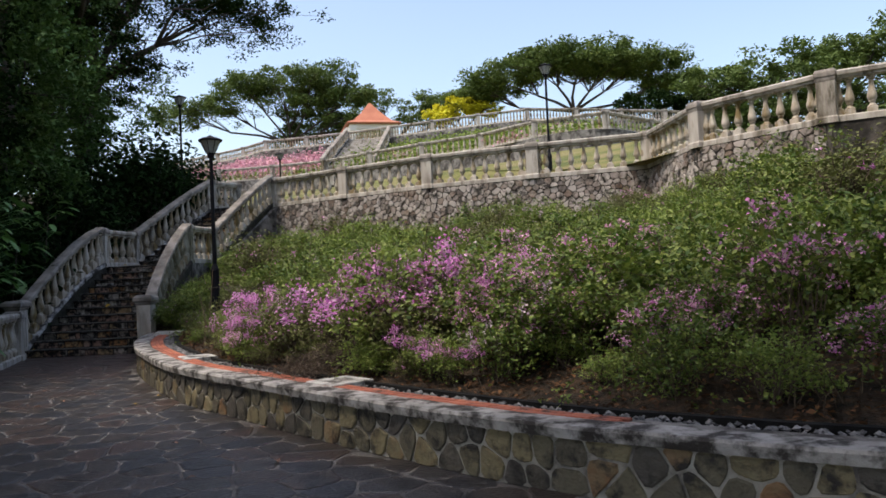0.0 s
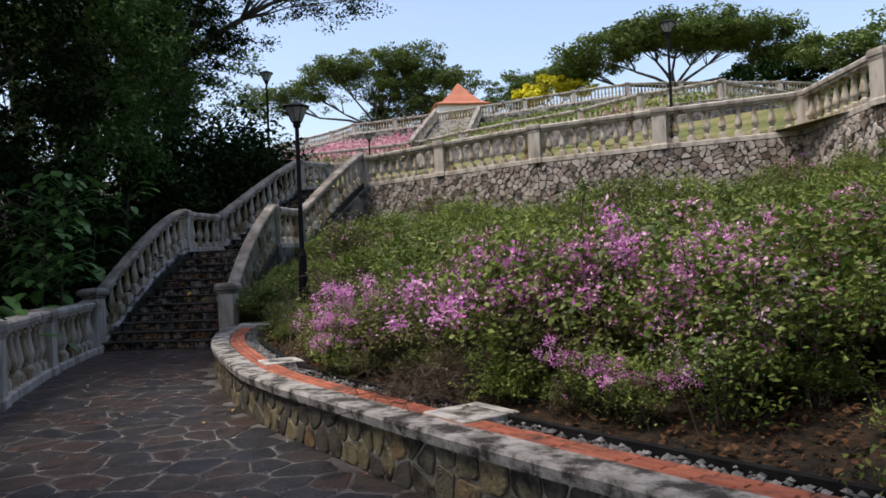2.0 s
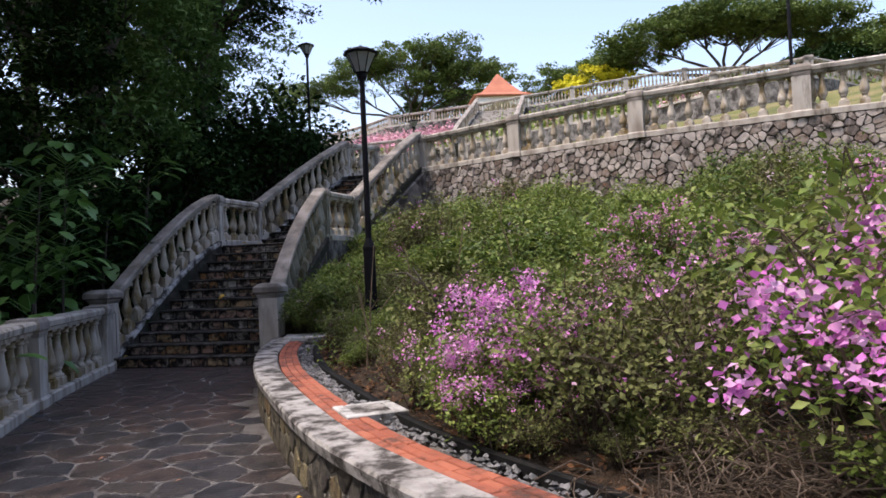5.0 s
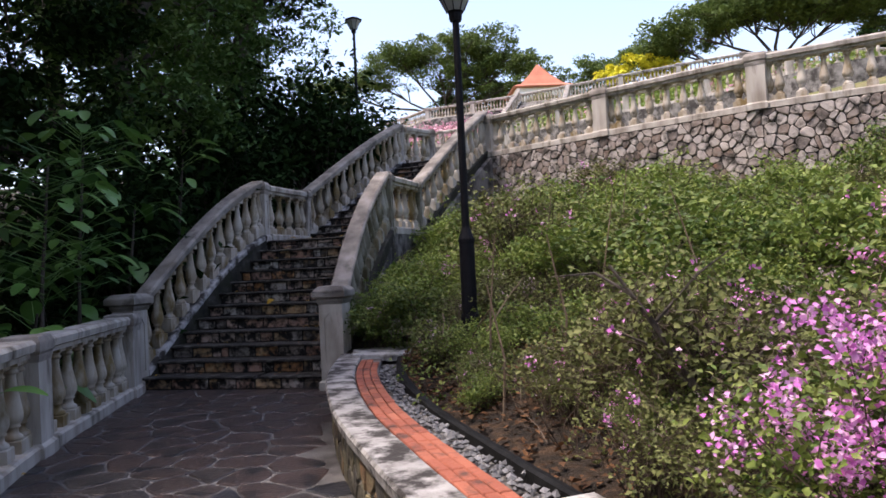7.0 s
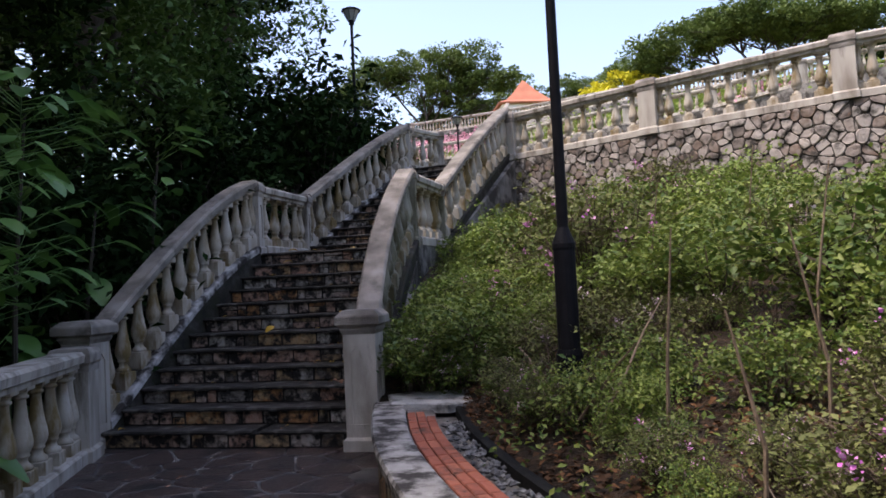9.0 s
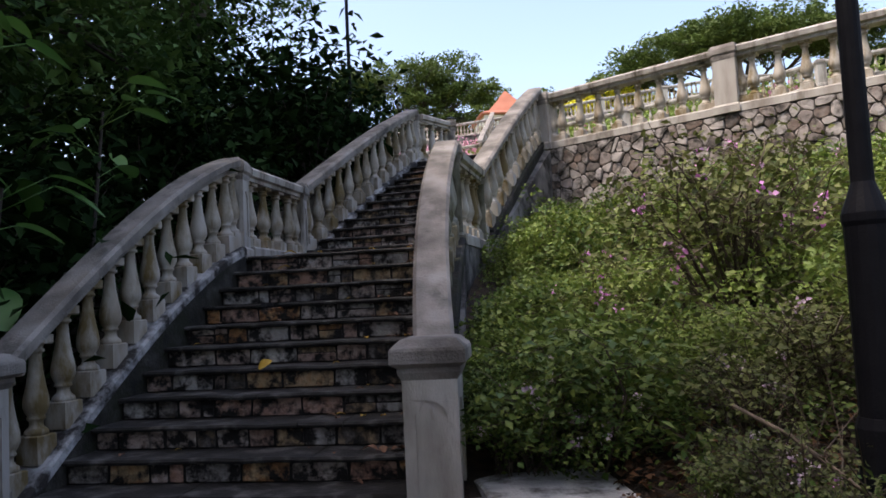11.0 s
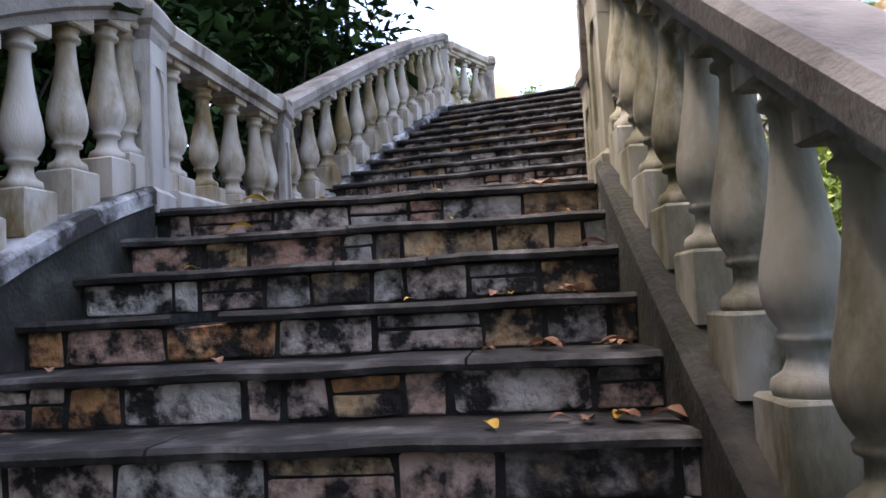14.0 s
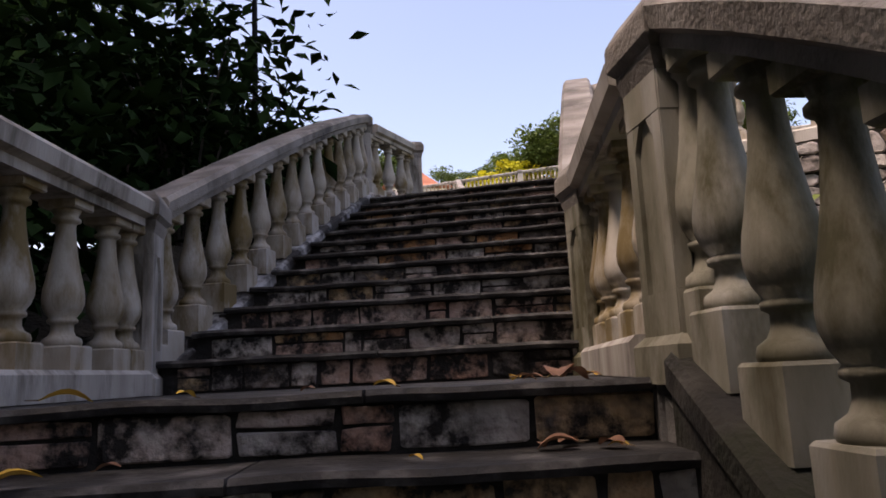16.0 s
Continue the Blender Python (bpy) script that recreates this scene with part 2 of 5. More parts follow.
# ---- mesh helpers ----
class Shape:
    """Collects vertices and faces of one mesh."""

    def __init__(self):
        self.v, self.f = [], []

    def add(self, verts, faces):
        k = len(self.v)
        self.v.extend(tuple(p) for p in verts)
        self.f.extend(tuple(i + k for i in f) for f in faces)

    def rings(self, rings, closed=True, caps=True):
        """Skin over a row of equal rings."""
        n = len(rings[0])
        verts = [p for r in rings for p in r]
        faces = []
        for i in range(len(rings) - 1):
            for j in range(n if closed else n - 1):
                a, b = i * n + j, i * n + (j + 1) % n
                faces.append((a, b, b + n, a + n))
        if caps and closed:
            faces.append(tuple(reversed(range(n))))
            faces.append(tuple(range((len(rings) - 1) * n, len(rings) * n)))
        self.add(verts, faces)

    def block(self, x0, x1, y0, y1, z0, z1, chamfer=0.0):
        """A box with chamfered top and bottom edges."""
        c = chamfer
        sq = lambda i, z: [(x0 + i, y0 + i, z), (x1 - i, y0 + i, z), (x1 - i, y1 - i, z), (x0 + i, y1 - i, z)]
        r = [sq(c, z0), sq(0, z0 + c), sq(0, z1 - c), sq(c, z1)] if c else [sq(0, z0), sq(0, z1)]
        self.rings(r)

    def lathe(self, profile, seg=14, at=(0, 0, 0)):
        self.rings([[(at[0] + r * math.cos(2 * math.pi * j / seg), at[1] + r * math.sin(2 * math.pi * j / seg), at[2] + z) for j in range(seg)] for r, z in profile])

    def square(self, profile, at=(0, 0, 0)):
        self.rings([[(at[0] + sx * r, at[1] + sy * r, at[2] + z) for sx, sy in ((-1, -1), (1, -1), (1, 1), (-1, 1))] for r, z in profile])

    def tube(self, pts, radii, seg=6):
        rings = []
        for i, p in enumerate(pts):
            d = (Vector(pts[min(i + 1, len(pts) - 1)]) - Vector(pts[max(i - 1, 0)])).normalized()
            u = d.orthogonal().normalized()
            w = d.cross(u)
            rings.append([tuple(Vector(p) + radii[i] * (math.cos(a) * u + math.sin(a) * w)) for a in (2 * math.pi * j / seg for j in range(seg))])
        self.rings(rings)

    def sweep(self, pts, profile):
        """Carry a profile of (across, up) along a path, kept upright. Across is to the right of the way."""
        rings = []
        for i, p in enumerate(pts):
            a, b = Vector(pts[max(i - 1, 0)]), Vector(pts[min(i + 1, len(pts) - 1)])
            d = Vector((b.x - a.x, b.y - a.y, 0)).normalized()
            r = Vector((d.y, -d.x, 0))
            k = 1.0
            if 0 < i < len(pts) - 1:
                d1 = Vector((pts[i][0] - a.x, pts[i][1] - a.y, 0)).normalized()
                k = 1 / max(0.5, d1.dot(d))
            rings.append([tuple(Vector(p) + r * s * k + Vector((0, 0, u))) for s, u in profile])
        self.rings(rings)

    def mesh(self, name, material, smooth=False):
        me = bpy.data.meshes.new(name)
        me.from_pydata(self.v, [], self.f)
        me.materials.append(material)
        if smooth:
            me.polygons.foreach_set("use_smooth", [True] * len(me.polygons))
        bm = bmesh.new()
        bm.from_mesh(me)
        bmesh.ops.recalc_face_normals(bm, faces=bm.faces)
        bm.to_mesh(me)
        bm.free()
        return me


def part(name, shape, material, parent=None, label="", smooth=False, kind=""):
    """Links a shape, or a ready mesh, as one mesh object under a thing."""
    me = shape.mesh(name, material, smooth) if isinstance(shape, Shape) else shape
    ob = new(name, me)
    ob.parent = parent
    return tagged(ob, label, kind=kind)


def thing(name, label, category, at=(0, 0, 0), group="", kind=""):
    ob = new(name)
    ob.empty_display_size = 0.2
    ob.location = at
    return tagged(ob, label, category, group, kind)


def spline(pts, n):
    """n+1 points at even steps along a smooth curve through pts."""
    P = [Vector(p) for p in pts]
    P = [2 * P[0] - P[1]] + P + [2 * P[-1] - P[-2]]
    fine = []
    for i in range(1, len(P) - 2):
        for k in range(24):
            t = k / 24
            a, b, c, d = P[i - 1], P[i], P[i + 1], P[i + 2]
            fine.append(0.5 * (2 * b + (c - a) * t + (2 * a - 5 * b + 4 * c - d) * t * t + (3 * b - a - 3 * c + d) * t ** 3))
    fine.append(P[-2])
    run = [0.0]
    for a, b in zip(fine, fine[1:]):
        run.append(run[-1] + (b - a).length)
    out, j = [], 0
    for i in range(n + 1):
        s = run[-1] * i / n
        while j < len(run) - 2 and run[j + 1] < s:
            j += 1
        t = (s - run[j]) / max(1e-9, run[j + 1] - run[j])
        out.append(fine[j].lerp(fine[j + 1], min(1, max(0, t))))
    return out


def length(pts):
    return sum((Vector(b) - Vector(a)).length for a, b in zip(pts, pts[1:]))


def along(pts, s):
    """Point and right-hand side of the way at s metres along pts."""
    for a, b in zip(pts, pts[1:]):
        d = Vector(b) - Vector(a)
        if s <= d.length or b is pts[-1]:
            w = d.normalized()
            return Vector(a) + w * s, Vector((w.y, -w.x, 0)).normalized()
        s -= d.length


def shifted(pts, s, dz=0.0):
    out = []
    for i, p in enumerate(pts):
        a, b = Vector(pts[max(i - 1, 0)]), Vector(pts[min(i + 1, len(pts) - 1)])
        d = Vector((b.x - a.x, b.y - a.y, 0)).normalized()
        out.append(Vector(p) + Vector((d.y, -d.x, 0)) * s + Vector((0, 0, dz)))
    return out


def cells(seeds, x0, x1, y0, y1, gap):
    """Voronoi cells of the seeds inside a rectangle, each drawn in by half the gap."""
    S = np.array(seeds)
    out = []
    for i, c in enumerate(S):
        poly = [(x0, y0), (x1, y0), (x1, y1), (x0, y1)]
        d2 = ((S - c) ** 2).sum(1)
        for j in np.argsort(d2)[1:22]:
            nv = S[j] - c
            ln = math.sqrt(nv @ nv)
            nv = nv / ln
            lim = nv @ (c + S[j]) / 2 - gap / 2
            res = []
            for k in range(len(poly)):
                p, q = poly[k], poly[(k + 1) % len(poly)]
                a, b = nv[0] * p[0] + nv[1] * p[1] - lim, nv[0] * q[0] + nv[1] * q[1] - lim
                if a <= 0:
                    res.append(p)
                if a * b < 0:
                    t = a / (a - b)
                    res.append((p[0] + t * (q[0] - p[0]), p[1] + t * (q[1] - p[1])))
            poly = res
            if len(poly) < 3:
                break
        if len(poly) >= 3:
            out.append(poly)
    return out


def jittered(x0, x1, y0, y1, dx, dy, rng, wild=0.38):
    ny = max(1, round((y1 - y0) / dy))
    seeds = []
    for r in range(ny):
        nx = max(1, round((x1 - x0) / dx))
        for c in range(nx):
            seeds.append((x0 + (c + 0.5 + 0.5 * (r % 2) + rng.uniform(-wild, wild)) * (x1 - x0) / nx, y0 + (r + 0.5 + rng.uniform(-wild, wild)) * (y1 - y0) / ny))
    return seeds


def stone_shape(poly, place, proud, rng, soft=0.16):
    """A stone over a cell: rounded corners, a worn edge and a slightly uneven face. place(u, v, out) gives the point."""
    cx, cy = sum(p[0] for p in poly) / len(poly), sum(p[1] for p in poly) / len(poly)
    pts = []
    for k, p in enumerate(poly):
        a, b = poly[k - 1], poly[(k + 1) % len(poly)]
        pts.append(tuple(p[i] + soft * (a[i] - p[i]) for i in (0, 1)))
        pts.append(tuple(p[i] + soft * (b[i] - p[i]) for i in (0, 1)))
    sh = Shape()
    rings = []
    for f, o in ((1.0, -0.01), (1.0, proud * 0.6), (0.9, proud)):
        rings.append([tuple(place(cx + f * (x - cx), cy + f * (y - cy), o + (rng.uniform(-0.15, 0.15) * proud if f < 1 else 0))) for x, y in pts])
    n = len(pts)
    sh.rings(rings, caps=False)
    sh.f.append(tuple(range(2 * n, 3 * n)))
    return sh


def leaf_cloud(points, size, rng, flat=0.35, ratio=0.5, fold=0.25, droop=0.0):
    """Leaves as folded blades, two halves each, at the given points with random turns."""
    n = len(points)
    P = np.asarray(points, float)
    up = rng.normal(size=(n, 3))
    up[:, 2] = np.abs(up[:, 2]) + flat * 2
    up /= np.linalg.norm(up, axis=1)[:, None]
    d = rng.normal(size=(n, 3))
    d[:, 2] -= droop
    d -= up * (d * up).sum(1)[:, None]
    d /= np.linalg.norm(d, axis=1)[:, None]
    s = np.cross(up, d)
    L = size * rng.uniform(0.6, 1.3, (n, 1))
    W = L * ratio * 0.5
    base, tip = P - d * L * 0.5, P + d * L * 0.5 - up * L * 0.12
    a, b = P + s * W + up * W * fold, P - s * W + up * W * fold
    v = np.stack([base, a, tip, b], 1).reshape(-1, 3)
    idx = np.arange(n)[:, None] * 4
    f = np.concatenate([idx + [0, 1, 2], idx + [0, 2, 3]], 1).reshape(-1, 3)
    return v, f


def leaf_mesh(name, material, v, f):
    me = bpy.data.meshes.new(name)
    me.vertices.add(len(v))
    me.vertices.foreach_set("co", np.ascontiguousarray(v, np.float32).ravel())
    me.loops.add(len(f) * 3)
    me.loops.foreach_set("vertex_index", np.ascontiguousarray(f, np.int32).ravel())
    me.polygons.add(len(f))
    me.polygons.foreach_set("loop_start", np.arange(len(f), dtype=np.int32) * 3)
    me.update(calc_edges=True)
    me.materials.append(material)
    return me


# ---- plan ----
# outer face of the planter wall, from beyond the right of the walk to the foot of the stairs
LOW = spline([(16, 5.6, 0), (9, 3.4, 0), (5.0, 3.0, 0), (3.2, 3.35, 0), (2.1, 3.85, 0), (1.4, 4.3, 0), (0.43, 5.0, 0), (-0.94, 6.35, 0), (-1.97, 7.5, 0), (-3.5, 9.3, 0), (-4.85, 11.6, 0), (-5.47, 12.9, 0), (-5.95, 14.2, 0), (-6.3, 15.6, 0)], 90)
LOW_H, CAP_W = 0.45, 0.24
# balustrade line on the terrace wall
A_, B_, C_, D_, E_, F_, G_, H_ = (-5.48, 24.3), (-2.92, 22.54), (-0.31, 20.9), (2.54, 19.7), (5.43, 18.75), (5.6, 15.6), (7.2, 13.4), (10.2, 11.6)
I_ = (14.0, 10.6)
T1 = 3.95
TERR = [Vector((*p, 0)) for p in (A_, B_, C_, D_, E_, F_, G_, H_, I_, (22, 10.5))]
FENCE = [(-9.12, 15.5), (-8.15, 12.75), (-6.9, 10.0), (-5.9, 7.4), (-5.1, 4.8), (-4.5, 2.0), (-4.1, -0.9), (-4.0, -3.9), (-4.1, -6.9)]
TIER2 = spline([(30, 52, 8.55), (18, 46, 8.55), (12.1, 41.3, 8.55), (9.3, 38.6, 8.55), (6.5, 38.9, 8.55), (2.9, 43, 8.55), (-3, 46.7, 8.55), (-8.8, 51, 8.55), (-15.4, 52.5, 8.55), (-20, 55, 8.55), (-30, 62, 8.55)], 80)
TIER3 = spline([(33, 68, 13.0), (21.6, 61.4, 13.0), (14.1, 59, 13.0), (7.8, 57.3, 13.0), (3.0, 58.8, 13.0), (-1.2, 60.6, 13.0), (-9.0, 64, 13.0), (-15.4, 65.7, 13.0), (-18.3, 68.6, 13.0), (-28, 76, 13.0)], 80)

# ---- ground and terraces ----
def loft(name, rows, material, label, noise_amp=0.0, seed=0):
    sh = Shape()
    out = []
    for r in rows:
        out.append([tuple(Vector(p) + Vector((0, 0, noise_amp * noise.noise(Vector(p) * 0.8 + Vector((seed, 0, 0)))))) for p in r])
    sh.rings(out, closed=False)
    return part(name, sh, material, None, label, smooth=True, kind="structure")


def between(a, b, n):
    """Rows from curve a to curve b by blend and height curve n = [(blend, height share)]."""
    rows = []
    for t, h in n:
        rows.append([Vector((p.x + (q.x - p.x) * t, p.y + (q.y - p.y) * t, p.z + (q.z - p.z) * h)) for p, q in zip(a, b)])
    return rows


sh = Shape()
sh.rings([[(r * math.cos(a), 20 + r * math.sin(a), -0.06) for a in (2 * math.pi * j / 48 for j in range(48))] for r in (0.01, 120, 600, 2600)], caps=False)
part("ground", sh, GRASS, None, "grassy ground reaching to the horizon", kind="structure")

NB = 90
bed_low = [p + Vector((0, 0, LOW_H - 0.09)) for p in shifted(LOW, CAP_W + 0.46)]
terr_path = []
for a, b in zip(TERR, TERR[1:]):
    terr_path += [a.lerp(b, k / 10) for k in range(10)]
terr_path = terr_path + [TERR[-1]]
terr_even = [along(terr_path, length(terr_path) * i / NB)[0] for i in range(NB + 1)]
bed_high = [Vector((p.x, p.y, 2.5 + 0.5 * min(1, max(0, p.x / 6)))) for p in reversed(terr_even)]
# the bed's corner by the stairs climbs beside the balustrade
BED_ROWS = between(bed_low, bed_high, [(t, 0.75 * t + 0.25 * t * t) for t in [i / 26 for i in range(27)]])


STAIR_SIDE = spline([(-6.33, 15.7, LOW_H - 0.09), (-6.45, 17.5, 1.05), (-6.5, 19.1, 1.5), (-6.24, 20.7, 1.9), (-5.42, 24.2, 2.5)], 26)
CORNER_ROWS = between([r[NB] for r in BED_ROWS], STAIR_SIDE, [(0, 0), (0.5, 0.5), (1, 1)])
loft("ground_bed_corner", CORNER_ROWS, SOIL, "planting bed of brown leaf litter beside the stairs", 0.10, 3)
loft("ground_bed", BED_ROWS, SOIL, "planting bed of brown leaf litter on a slope", 0.10, 3)

terr_in = [Vector((p.x, p.y, T1)) for p in reversed(terr_even)]
loft("ground_terrace", between([p for p in terr_in], [Vector((TIER2[round(i * 80 / NB)].x, TIER2[round(i * 80 / NB)].y, 7.6)) for i in range(NB + 1)],
     [(0, 0), (0.12, 0.02), (0.2, 0.1), (0.6, 0.6), (1.0, 1.0)]), GRASS, "grassy slope above the first terrace", 0.1, 8)
loft("ground_upper", between([Vector((p.x, p.y, 8.5)) for p in TIER2], [Vector((p.x, p.y, 12.1)) for p in TIER3], [(0, 0), (0.1, 0.02), (0.3, 0.25), (1, 1)]), GRASS, "grassy slope below the hilltop", 0.15, 9)
loft("ground_hilltop", [[Vector((p.x * s, p.y + (s - 1) * 160, 12.95 + h)) for p in TIER3] for s, h in ((1, 0), (1.05, 0.1), (1.08, 0.6), (1.14, 2.4), (1.25, 2.7), (1.6, 3), (3, -4), (6, -20))], GRASS, "grassy hilltop", 0.2, 12)


def forest_z(x, y):
    return max(0.0, min(4.0, (y - 16) * 0.44 if y < 25 else 4.0)) + max(0, (y - 27)) * 0.16 + 0.15 * noise.noise(Vector((x, y, 0)) * 0.4) - 0.15


loft("ground_forest", [[Vector((x, y, forest_z(x, y) - (0.35 if x > -9.6 else 0))) for x in (-70, -40, -25, -18, -14, -12, -10.6, -9.75, -9.74 if y < 18 else -8.0)] for y in range(-12, 70, 3)], FLOORSOIL, "dark forest soil under the trees")

# ---- paved path ----
sh = Shape()
fence_s = spline([(*p, 0) for p in FENCE], 90)
# the forecourt of flagstones between the planter wall and the fence
sh.rings([[(-10, -14, -0.004), (18, -14, -0.004)], [(-10, 4, -0.004), (18, 4, -0.004)], [(-10, 17, -0.004), (18, 17, -0.004)]], closed=False)
pavement = part("pavement", sh, PAVEJOINT, None, "wet dark flagstone paving with pale joints", kind="structure")


def inside_path(x, y):
    # right of the fence, outside the planter wall
    best = min(range(len(LOW)), key=lambda k: (LOW[k].x - x) ** 2 + (LOW[k].y - y) ** 2)
    p, q = LOW[max(best - 1, 0)], LOW[min(best + 1, 90)]
    w = (q - p)
    if (w.x * (y - LOW[best].y) - w.y * (x - LOW[best].x)) < -0.02:
        return False
    fb = min(range(len(fence_s)), key=lambda k: (fence_s[k].x - x) ** 2 + (fence_s[k].y - y) ** 2)
    p, q = fence_s[max(fb - 1, 0)], fence_s[min(fb + 1, 90)]
    w = q - p
    return (w.x * (y - fence_s[fb].y) - w.y * (x - fence_s[fb].x)) > -0.1 and y < 15.95


# ---- planter wall ----
wall = Shape()
wall.sweep([p + Vector((0, 0, -0.05)) for p in LOW], [(0.03, 0), (0.03, LOW_H - 0.05), (0.21, LOW_H - 0.05), (0.21, 0)])
planter = part("wall_planter", wall, MORTAR, None, "low curved planter wall of mixed stones in pale mortar", kind="structure")
cap = Shape()
cap.sweep([p + Vector((0, 0, 0.006 * noise.noise(p * 3))) for p in LOW], [(-0.02, LOW_H - 0.085), (-0.03, LOW_H - 0.02), (-0.015, LOW_H), (CAP_W - 0.02, LOW_H), (CAP_W, LOW_H - 0.02), (CAP_W, LOW_H - 0.085)])
part("coping", cap, CURB, planter, "mottled grey cement coping")

# ---- terrace wall ----
tw = Shape()
for a, b in zip(TERR, TERR[1:]):
    w = (b - a).normalized() * 0.1
    tw.sweep([a - w, b + w], [(0.13, 1.6), (0.13, T1 - 0.1), (-0.13, T1 - 0.1), (-0.13, 1.6)])
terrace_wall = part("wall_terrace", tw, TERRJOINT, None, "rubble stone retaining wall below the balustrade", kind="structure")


# ---- balustrades ----
def baluster_mesh(material, h, seg=14, foot=0.13):
    """Cast pear-shaped baluster: square foot, turned vase, square head."""
    s = Shape()
    s.square([(0.085, 0), (0.085, h * foot), (0.078, h * (foot + 0.01))])
    lift = lambda z: foot + (z - 0.13) * (1 - foot) / 0.87
    s.square([(0.07, h * 0.925), (0.078, h * 0.935), (0.078, h)])
    flat = len(s.f)
    s.lathe([(r, h * lift(z)) for r, z in ((0.072, 0.135), (0.078, 0.155), (0.074, 0.18), (0.052, 0.20), (0.044, 0.225), (0.043, 0.262), (0.058, 0.272), (0.060, 0.288), (0.052, 0.30), (0.070, 0.335), (0.081, 0.375), (0.083, 0.415),
                                     (0.078, 0.47), (0.065, 0.55), (0.051, 0.65), (0.042, 0.75), (0.038, 0.83), (0.043, 0.845), (0.058, 0.855), (0.058, 0.872), (0.045, 0.885), (0.052, 0.905), (0.06, 0.93))], seg)
    me = s.mesh("baluster", material, False)
    for p in me.polygons:
        p.use_smooth = p.index >= flat
    return me


BAL = {}


def balustrade(label, a, b, height, count, group, curb=0.12, knee=0.0, far=False, wide=0.30, bow=0.0, engaged=True, curb_of=None, foot=0.0, bal_of=None):
    """A run of balusters between two posts. a, b: points on the curb's underside; height: to the rail's top."""
    a, b = Vector(a), Vector(b)
    ob = thing("balustrade", label, "balustrade", a, group)
    d = b - a
    base, rail = Shape(), Shape()
    side = Vector((d.y, -d.x, 0)).normalized()
    line = lambda t: d * t + side * (bow * 4 * t * (1 - t))
    steps = [i / 12 for i in range(13)] if bow or knee else [0, 1]
    arch = lambda t: Vector((0, 0, knee * 4 * t * (1 - t) * (0.6 + 0.55 * t)))
    cw = foot or wide
    steep = abs(d.z) > 0.3
    low = curb - 0.085 if steep else 0
    base.sweep([line(t) + arch(t) for t in steps], [(-cw / 2, low), (-cw / 2, curb - 0.02), (-cw / 2 + 0.02, curb), (cw / 2 - 0.02, curb), (cw / 2, curb - 0.02), (cw / 2, low)])
    part("curb", base, (curb_of or STAIRCURB) if steep else CONCRETE, ob)
    if steep:
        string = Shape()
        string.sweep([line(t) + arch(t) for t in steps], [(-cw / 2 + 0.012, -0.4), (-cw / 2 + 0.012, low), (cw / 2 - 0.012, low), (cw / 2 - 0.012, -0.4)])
        part("stringer", string, GRIMESHADECURB, ob, "grimy cement stringer, darkened as if shaded")
    prof = [(-0.10, -0.15), (-0.10, -0.11), (-0.14, -0.095), (-0.15, -0.03), (-0.12, 0), (0.12, 0), (0.15, -0.03), (0.14, -0.095), (0.10, -0.11), (0.10, -0.15)]
    prof = [(x * wide / 0.30, z) for x, z in prof]
    hz = Vector((0, 0, height))
    pts = [line(t) + hz + arch(t) for t in steps]
    rail.sweep(pts, prof)
    part("handrail", rail, RAILTOP if abs(d.z) > 0.3 else CONCRETE, ob, "mottled cement handrail")
    slope = abs(d.z) / max(0.1, Vector((d.x, d.y, 0)).length)
    h = height - curb - 0.13 + slope * 0.07
    key = (round(h, 2), far, bool(bal_of))
    if key not in BAL:
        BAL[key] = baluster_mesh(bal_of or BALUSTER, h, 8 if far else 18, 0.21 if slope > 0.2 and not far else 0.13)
    if far:
        s = Shape()
        src = BAL[key]
        vs, fs = [tuple(v.co) for v in src.vertices], [tuple(p.vertices) for p in src.polygons]
        for i in range(count):
            p = d * ((i + 0.5) / count) + Vector((0, 0, curb - slope * 0.04))
            s.add([(x + p.x, y + p.y, z + p.z) for x, y, z in vs], fs)
        part("baluster_infill", s, BALUSTER, ob, kind="stuff")
    else:
        turn = math.atan2(d.y, d.x)
        places = [(i + 0.5) / count for i in range(count)] + ([0.0, 1.0] if engaged else [])
        for t in places:
            q = part("baluster", BAL[key], BALUSTER, ob)
            q.location = line(t) + arch(t) + Vector((0, 0, curb - slope * 0.06))
            q.rotation_euler.z = turn
    return ob


